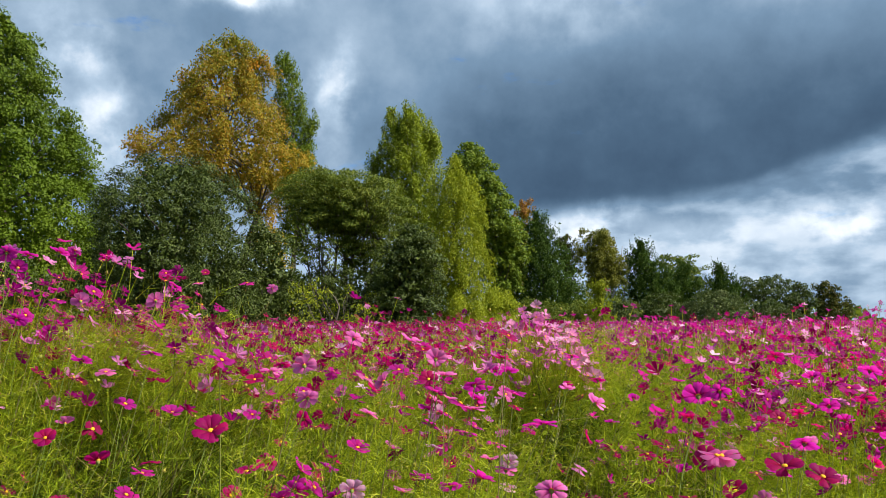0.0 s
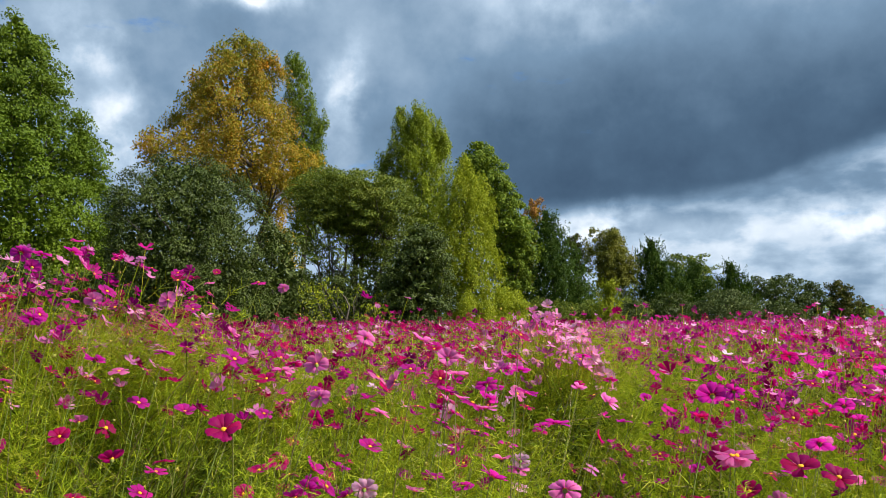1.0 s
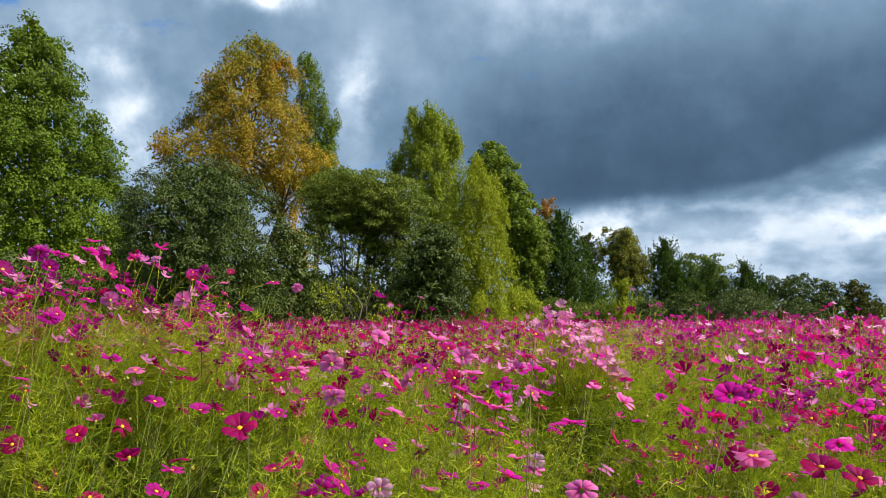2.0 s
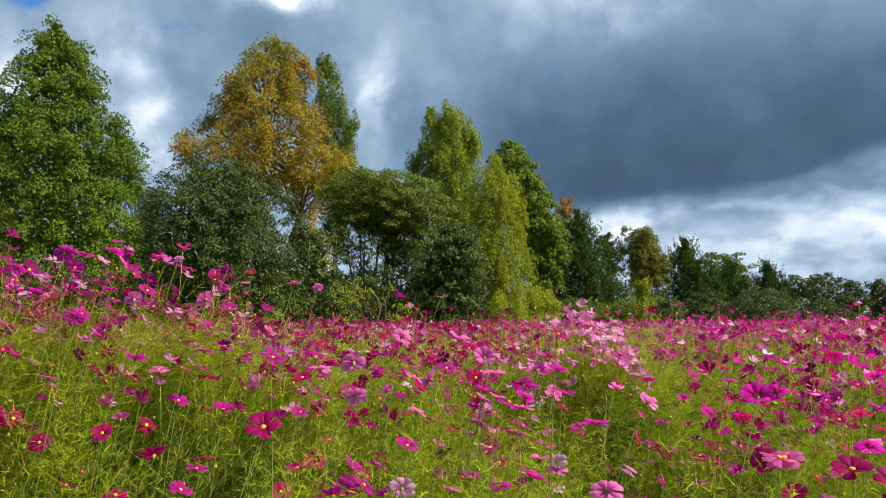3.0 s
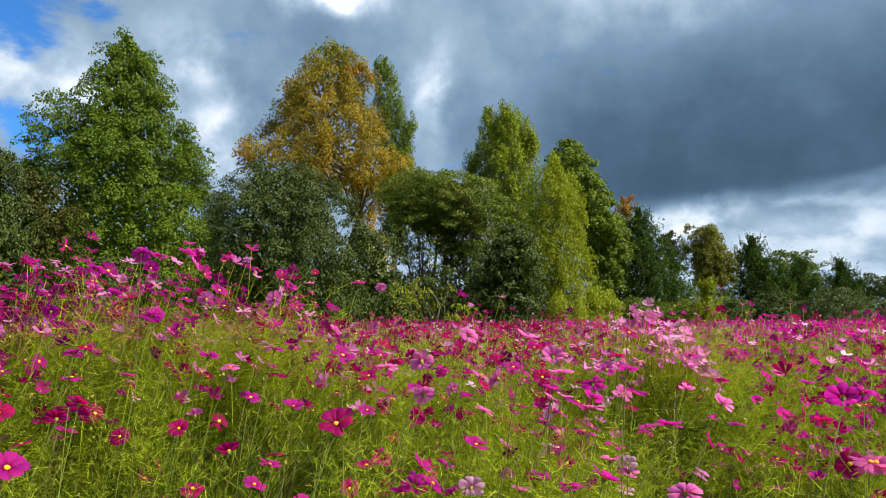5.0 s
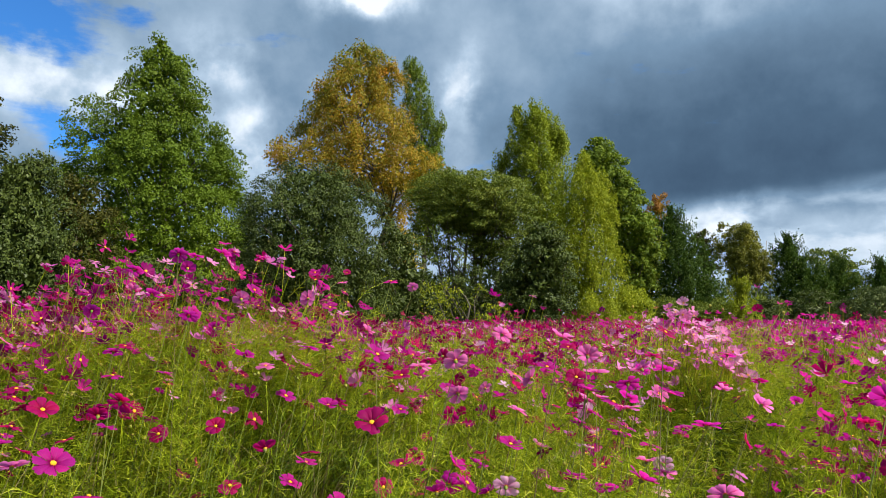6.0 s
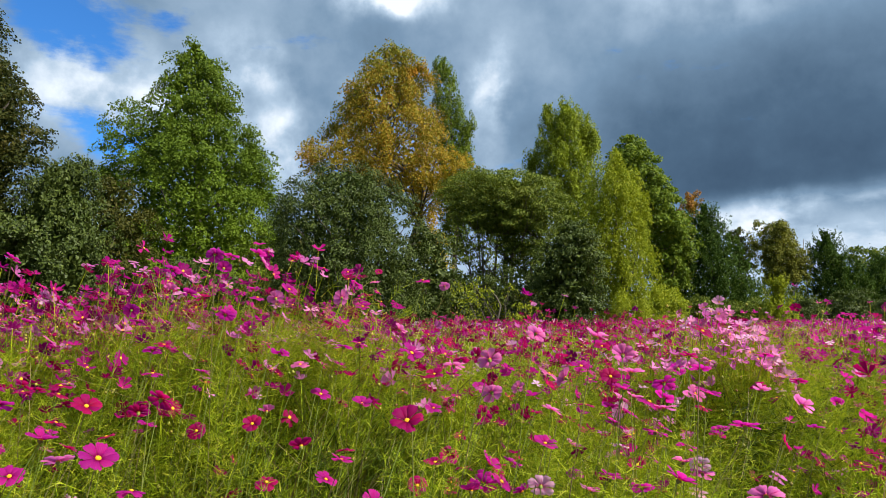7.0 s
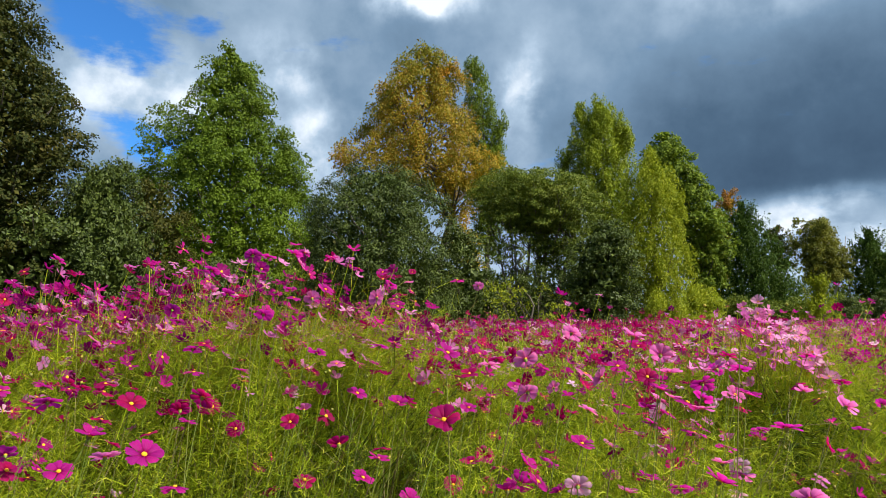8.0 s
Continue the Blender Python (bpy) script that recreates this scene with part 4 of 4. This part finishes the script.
blossom_field(2600, 2.4, 20, 57, 319, 29, 6, MIXED, (0.0, 0.3), 0.07, False, None, False)
# the high stand of flowers on the bank to the west
blossom_field(3900, 2.4, 6.0, 10, 58, 26, 8, (("m", 0.66), ("c", 0.18), ("p", 0.16)), (0.0, 0.36), 0.066, True, lambda x, y: ((x + 2.3) / 1.6) ** 2 + ((y - 3.3) / 0.9) ** 2 < 1)
# the stand of pale pink flowers on its own tall clump
blossom_field(2300, 3.2, 4.7, -26, -2, 25, 8, (("p", 0.85), ("w", 0.15)), (0.0, 0.17), 0.060, True, lambda x, y: ((x - 0.60) / 0.27) ** 2 + ((y - 3.9) / 0.22) ** 2 < 1, True, 0.25)
blossom_field(420, 3.2, 4.4, -8, 2, 125, 8, (("p", 0.6), ("w", 0.4)), (0.06, 0.34), 0.058, True, lambda x, y: ((x - 0.22) / 0.12) ** 2 + ((y - 3.7) / 0.2) ** 2 < 1, True, 0.1)
blossom_field(700, 3.2, 5.0, -26, -2, 28, 8, (("p", 0.6), ("w", 0.4)), (-0.05, 0.12), 0.072, True, lambda x, y: ((x - 0.80) / 0.13) ** 2 + ((y - 4.0) / 0.12) ** 2 < 1, True, 0.2)
blossom_field(1500, 2.6, 5.0, 8, 32, 27, 8, (("m", 0.58), ("c", 0.2), ("p", 0.22)), (0.0, 0.34), 0.064, True, lambda x, y: ((x + 1.2) / 0.55) ** 2 + ((y - 3.2) / 0.45) ** 2 < 1)


# looser stands of mixed flowers in the middle of the field: centre, radii, how many
for i, (cx, cy, rx, ry, count) in enumerate(((-2.2, 3.6, 1.2, 0.5, 420), (0.3, 3.5, 1.4, 0.7, 420), (-0.9, 3.8, 0.9, 0.6, 420), (2.3, 3.7, 1.0, 0.9, 760), (-3.2, 3.0, 0.8, 0.8, 300), (2.0, 2.9, 0.7, 0.5, 260))):
    d0 = math.hypot(cx, cy)
    a0 = math.degrees(math.atan2(-cx, cy))
    blossom_field(count, d0 - 1.0, d0 + 1.0, a0 - 22, a0 + 22, 130 + i, 8, (("m", 0.5), ("c", 0.36), ("p", 0.14)), (-0.04, 0.3), 0.068, True,
                  lambda x, y: ((x - cx) / rx) ** 2 + ((y - cy) / ry) ** 2 < 1)


def bud_field(count, d0, d1, seed, big=1.0):
    """Green and spent heads between the open flowers."""
    rng = np.random.default_rng(seed)
    x, y, d = sample_field(count, d0, d1, -42, 58, rng)
    pos = np.stack([x, y, foliage_height(x, y) + rng.uniform(-0.1, 0.3, count)], 1)
    nor = facing(count, rng)
    r = big * (0.005 + 0.004 * rng.uniform(0, 1, count))[:, None]
    u = unit(np.cross(nor, rng.normal(size=(count, 3))))
    w = np.cross(nor, u)
    V = [pos + nor * r * 1.3] + [pos + (math.cos(k * math.pi / 2.5) * u + math.sin(k * math.pi / 2.5) * w) * r for k in range(5)] + [pos - nor * r * 1.3]
    V = np.stack(V, 1)
    tri = np.array([(0, 1 + k, 1 + (k + 1) % 5) for k in range(5)] + [(6, 1 + (k + 1) % 5, 1 + k) for k in range(5)])
    v, f = V.reshape(-1, 3), (np.arange(count)[:, None, None] * 7 + tri[None]).reshape(-1, 3)
    tagged(new("cosmos_buds", mesh_of("cosmos_buds", v, f, [M_BUD])), "small yellow-green buds and spent flower heads", "buds", kind="stuff")


bud_field(2000, 1.5, 6.0, 31)
bud_field(2400, 5.0, 13.0, 32, 1.7)


# ---- single plants near the path ----
def petal_mesh(kind, seed):
    """One broad cosmos petal, toothed at its tip, lying along x from the centre."""
    rng = np.random.default_rng(seed)
    rows = ((0.002, 0.0018, 0.0), (0.010, 0.0052, 0.001), (0.020, 0.0098, 0.0022), (0.029, 0.0112, 0.0018))
    v = []
    curl = rng.uniform(-0.006, 0.004)
    for r, half, z in rows:
        for s in (-1, -0.34, 0.34, 1):
            v.append((r, s * half, z + 0.0022 * (1 - s * s) + curl * (r / 0.034) ** 2 + rng.normal(0, 0.0004)))
    for s, r in ((-0.72, 0.0335), (-0.30, 0.0322), (0.02, 0.0350), (0.34, 0.0322), (0.74, 0.0332)):
        v.append((r + rng.normal(0, 0.0006), s * 0.0104, 0.002 + curl + rng.normal(0, 0.0006)))
    f = []
    for i in range(3):
        for j in range(3):
            a = i * 4 + j
            f += [(a, a + 4, a + 5), (a, a + 5, a + 1)]
    f += [(12, 16, 17), (12, 17, 13), (13, 17, 18), (13, 18, 14), (14, 18, 19), (14, 19, 15), (15, 19, 20)]
    return mesh_of("petal", v, f, [PETALS[kind]], smooth=True)


PETAL_MESHES = {c: [petal_mesh(c, 50 + 7 * i + ord(c)) for i in range(4)] for c in "cmpw"}


def head_mesh():
    """The raised yellow centre on a green cup."""
    mi = []
    ring = [(0.0015, -0.008), (0.006, -0.003), (0.0045, 0.001), (0.0062, 0.0025), (0.0055, 0.0052), (0.0028, 0.0066), (0.0002, 0.0068)]
    v, f, seg = [], [], 8
    for r, z in ring:
        for j in range(seg):
            a = j * 2 * math.pi / seg
            v.append((r * math.cos(a), r * math.sin(a), z))
    for i in range(len(ring) - 1):
        for j in range(seg):
            p, q = i * seg + j, i * seg + (j + 1) % seg
            f.append((p, q, q + seg, p + seg))
            mi.append(0 if i < 2 else 1)
    return mesh_of("flower_head", v, f, [M_STEM, M_DISC], mi, True)


HEAD = head_mesh()


def leaf_mesh(seed):
    """A spray of thread-cut leaves along 0.4 m of stem."""
    rng = np.random.default_rng(seed)
    p, w, L = [], [], []
    for i in range(9):
        z = 0.05 + 0.04 * i
        for s in (0, math.pi):
            a = i * 1.57 + s + rng.uniform(-0.4, 0.4)
            way = unit(np.array([math.cos(a), math.sin(a), rng.uniform(0.3, 0.9)]))
            base, length = np.array([0, 0, z]), rng.uniform(0.06, 0.11)
            p.append(base), w.append(way), L.append(length)
            for k in range(7):
                q = base + way * length * (0.15 + 0.12 * k)
                side = unit(np.cross(way, rng.normal(size=3)))
                p.append(q), w.append(unit(way * 0.9 + side)), L.append(length * rng.uniform(0.3, 0.55))
    v, f = slivers(np.array(p), np.array(w), np.array(L), np.full(len(p), 0.0024), rng)
    return mesh_of("foliage", v, f, [M_FEATHER])


SPRAYS = [leaf_mesh(70 + i) for i in range(6)]


def cosmos(x, y, z, colour, way, size, rng, words=" cosmos flower on a thin leaning green stem"):
    """One plant: a leaning stem from the earth, leaf sprays, and a blossom of eight petals at x, y, z."""
    lean = rng.uniform(0.05, 0.35)
    bx, by = x - WIND[0] * lean + rng.normal(0, 0.05), y - WIND[1] * lean + rng.normal(0, 0.05)
    top = new("cosmos_plant")
    top.matrix_world = pose(bx, by, 0)
    tagged(top, COLOUR_WORD[colour] + words, "flower", "cosmos plants of the field")
    n = unit(np.array(way))
    end = np.array([x - bx, y - by, z]) - n * 0.008 * size / 0.07
    t = np.linspace(0, 1, 7)[:, None]
    ctrl = np.array([end[0] * 0.25, end[1] * 0.25, z * 0.62])
    pts = (1 - t) ** 2 * np.zeros(3) + 2 * t * (1 - t) * ctrl + t * t * end
    v, f = tube(pts, np.linspace(0.0022, 0.0010, 7), 4)
    part("stem", mesh_of("stem", v, f, [M_STEM], smooth=True), top)
    for k in range(2):
        s = rng.uniform(0.25, 0.6)
        at = (1 - s) ** 2 * np.zeros(3) + 2 * s * (1 - s) * ctrl + s * s * end
        part("foliage", SPRAYS[int(rng.integers(6))], top, "", pose(*at, rng.uniform(-12, 12), rng.uniform(-5, 20), rng.uniform(0, 360)))
    turn = Vector(n).to_track_quat("Z", "Y").to_matrix().to_4x4()
    k = size / 0.07
    head = part("flower_head", HEAD, top, "raised yellow flower centre", Matrix.Translation((x - bx, y - by, z)) @ turn @ Matrix.Scale(k, 4) @ pose(0, 0, 0, 0, 0, rng.uniform(0, 45)))
    cup = rng.uniform(-22, 12)
    for i in range(8):
        part("petal", PETAL_MESHES[colour][int(rng.integers(4))], head, "", pose(0, 0, 0.0005 * (i % 2), 0, 0, i * 45 + rng.uniform(-5, 5)) @ pose(0.002, 0, 0.001, rng.uniform(-9, 9), cup + rng.uniform(-10, 10), 0))


NEAR_A = (
    (-1.31, 2.50, 1.09, "pa"), (-1.21, 2.20, 1.09, "cc"), (-0.48, 1.49, 1.22, "cc"), (-0.23, 1.84, 1.02, "wa"),
    (-0.36, 1.86, 1.33, "pa"), (-0.38, 2.02, 1.23, "pu"), (-0.84, 2.23, 1.16, "mu"), (-0.02, 1.97, 1.34, "pa"),
    (-0.05, 2.51, 1.24, "cc"), (-0.02, 1.97, 1.25, "mu"), (-0.14, 2.26, 1.29, "mu"), (-0.53, 2.21, 1.29, "pa"),
    (0.27, 1.93, 1.17, "mu"), (0.36, 2.96, 1.01, "mu"), (0.73, 2.59, 0.97, "cc"), (0.55, 1.43, 1.18, "pc"),
    (0.69, 1.90, 1.09, "cu"), (0.60, 1.69, 1.27, "ma"), (0.81, 2.10, 1.24, "ma"), (0.96, 2.83, 1.07, "cc"),
    (0.03, 2.47, 0.96, "cc"), (-0.00, 2.48, 1.01, "mc"), (0.08, 1.61, 1.10, "mu"), (-0.06, 1.97, 1.02, "mu"),
    (-0.18, 2.61, 0.89, "mu"), (0.02, 1.97, 1.00, "mu"),
)
NEAR_B = (
    (0.21, 1.41, 1.12, "pa"), (0.24, 2.70, 0.83, "wc"), (0.27, 2.95, 0.88, "wc"), (-0.53, 1.96, 1.04, "cu"),
    (-0.36, 1.83, 1.07, "mu"), (-0.35, 2.20, 1.00, "mu"), (-0.44, 2.18, 0.96, "mc"), (-0.68, 2.87, 0.78, "cc"),
    (-0.69, 2.37, 0.88, "cc"), (-0.62, 2.55, 0.95, "cc"), (-1.04, 1.97, 0.96, "cu"), (-0.88, 1.85, 1.09, "cu"),
    (-0.84, 2.08, 1.04, "cu"), (-1.39, 3.22, 0.86, "mc"), (-1.52, 2.37, 1.03, "cc"), (-1.51, 2.02, 1.14, "ca"),
    (-1.18, 1.65, 1.23, "cu"), (-1.41, 1.94, 1.27, "mu"), (-0.54, 1.74, 1.35, "mu"), (-1.64, 2.33, 1.34, "cu"),
    (-1.21, 2.39, 1.31, "mu"), (-1.21, 2.57, 1.26, "pc"), (-0.86, 2.11, 1.35, "mu"), (-0.72, 2.74, 1.22, "cc"),
    (0.11, 2.49, 1.08, "mu"), (-0.22, 1.86, 1.12, "mu"),
)
TALL = (
    (-1.45, 2.34, 1.67, "ma"), (-1.56, 2.65, 1.69, "mu"), (-1.39, 2.55, 1.69, "mu"), (-1.61, 3.08, 1.75, "mu"),
    (-1.75, 2.53, 1.63, "mu"), (-1.50, 2.49, 1.63, "ma"), (-1.75, 2.53, 1.55, "pu"), (-1.80, 2.73, 1.54, "mu"),
    (-1.40, 2.74, 1.52, "pa"), (-1.16, 2.35, 1.54, "mu"), (-1.87, 2.45, 1.47, "ma"), (-1.35, 2.25, 1.45, "mu"),
    (-1.58, 2.86, 1.40, "mu"), (-1.27, 3.24, 1.66, "mu"), (-1.23, 3.25, 1.60, "mu"), (-1.42, 4.10, 1.66, "pc"),
    (-1.09, 2.69, 1.52, "pa"), (-1.13, 3.06, 1.49, "mu"), (-1.84, 5.47, 1.81, "cc"), (-0.87, 3.14, 1.61, "mu"),
    (-0.94, 3.90, 1.62, "pa"), (-1.55, 3.71, 1.46, "mu"),
)
WEST = (
    (-1.15, 1.22, 1.20, "mu"), (-1.22, 1.35, 1.13, "pa"), (-0.98, 1.17, 1.18, "mu"), (-1.39, 1.40, 1.08, "mu"),
    (-1.14, 1.49, 1.04, "mu"), (-1.32, 1.55, 1.22, "cc"), (-1.67, 2.08, 1.05, "cc"), (-1.68, 1.53, 1.04, "cc"),
    (-1.77, 1.61, 1.06, "ma"), (-1.49, 1.46, 1.23, "mu"), (-1.80, 2.44, 1.10, "ca"), (-1.67, 2.29, 1.06, "mu"),
    (-1.61, 2.52, 1.02, "cc"), (-1.48, 2.57, 0.76, "ca"), (-2.22, 2.07, 1.03, "mu"), (-1.99, 2.06, 1.21, "cu"),
    (-1.70, 1.90, 1.23, "cu"),
)
EAST = (
    (0.65, 1.38, 1.17, "cc"), (0.82, 1.57, 1.11, "cc"), (0.54, 1.43, 1.18, "pu"), (1.00, 1.99, 1.11, "pa"),
    (0.63, 1.76, 1.26, "ma"), (0.85, 2.49, 1.11, "cu"), (1.48, 2.55, 0.88, "mu"), (0.82, 2.04, 0.97, "cc"),
    (0.93, 2.80, 0.87, "mu"), (1.43, 2.89, 1.19, "cc"), (1.20, 2.73, 1.08, "pu"), (1.16, 2.49, 1.11, "cc"),
    (1.30, 2.30, 1.23, "mu"), (1.21, 2.35, 1.26, "mu"),
)


def look_of(code, x, y, rng):
    """The way a blossom faces: c towards the path, a away from it, u up."""
    back = unit(np.array([-x, -y, 0.0]))
    j = rng.normal(0, 0.22, 3)
    if code == "c":
        return unit(back * 0.5 + np.array([0, 0, 0.9]) + j)
    if code == "a":
        return unit(-back * 0.75 + np.array([0, 0, 0.6]) + j)
    return unit(np.array([0, 0, 1.0]) + back * rng.uniform(-0.75, 0.55) + j * 1.2 + WIND * 0.15)


def plant_near():
    rng = np.random.default_rng(77)
    placed = []
    for stand in (NEAR_A, NEAR_B, TALL, WEST, EAST):
        for x, y, z, code in stand:
            words = " cosmos flower standing tall over the green bank" if stand is TALL else {"c": " cosmos flower facing the path on a thin stem", "a": " cosmos flower turned away on a thin stem",
                                                                                              "u": " cosmos flower opening upward on a thin stem"}[code[1]]
            cosmos(x, y, z, code[0], look_of(code[1], x, y, rng), 0.067 * rng.uniform(0.92, 1.08), rng, words)
            placed.append((x, y))
    placed = np.array(placed)
    # looser stands between them: centre, radii, how many, colours
    stands = ((-0.05, 2.1, 0.30, 0.35, 30, "mcpp", 1.10, 1.42), (0.05, 2.3, 0.30, 0.30, 14, "mcpw", 0.9, 1.15), (0.22, 1.75, 0.22, 0.2, 10, "cmwp", 0.85, 1.0), (-0.42, 1.85, 0.35, 0.15, 16, "ccmm", 0.95, 1.1),
              (1.35, 2.4, 0.45, 0.45, 34, "mmcp", 0.85, 1.28), (-2.0, 2.8, 0.9, 0.35, 28, "mmcp", 1.2, 1.7), (-1.9, 2.1, 0.6, 0.4, 22, "ccmm", 0.9, 1.25), (0.35, 2.9, 0.8, 0.3, 22, "cmcp", 0.95, 1.3),
              (-0.9, 2.7, 0.6, 0.35, 5, "cmpm", 0.95, 1.3), (1.9, 2.7, 0.45, 0.45, 22, "mmcm", 0.95, 1.3))
    for cx, cy, rx, ry, count, palette, low, high in stands:
        for _ in range(count):
            px, py = rng.normal(cx, rx * 0.7), rng.normal(cy, ry * 0.7)
            if math.hypot(px, py) < (1.85 if high > 1.05 else 1.55) or np.min(np.hypot(placed[:, 0] - px, placed[:, 1] - py)) < 0.06:
                continue
            cosmos(px, py, rng.uniform(low, high), palette[int(rng.integers(4))], facing(1, rng)[0], rng.uniform(0.056, 0.074), rng)


plant_near()
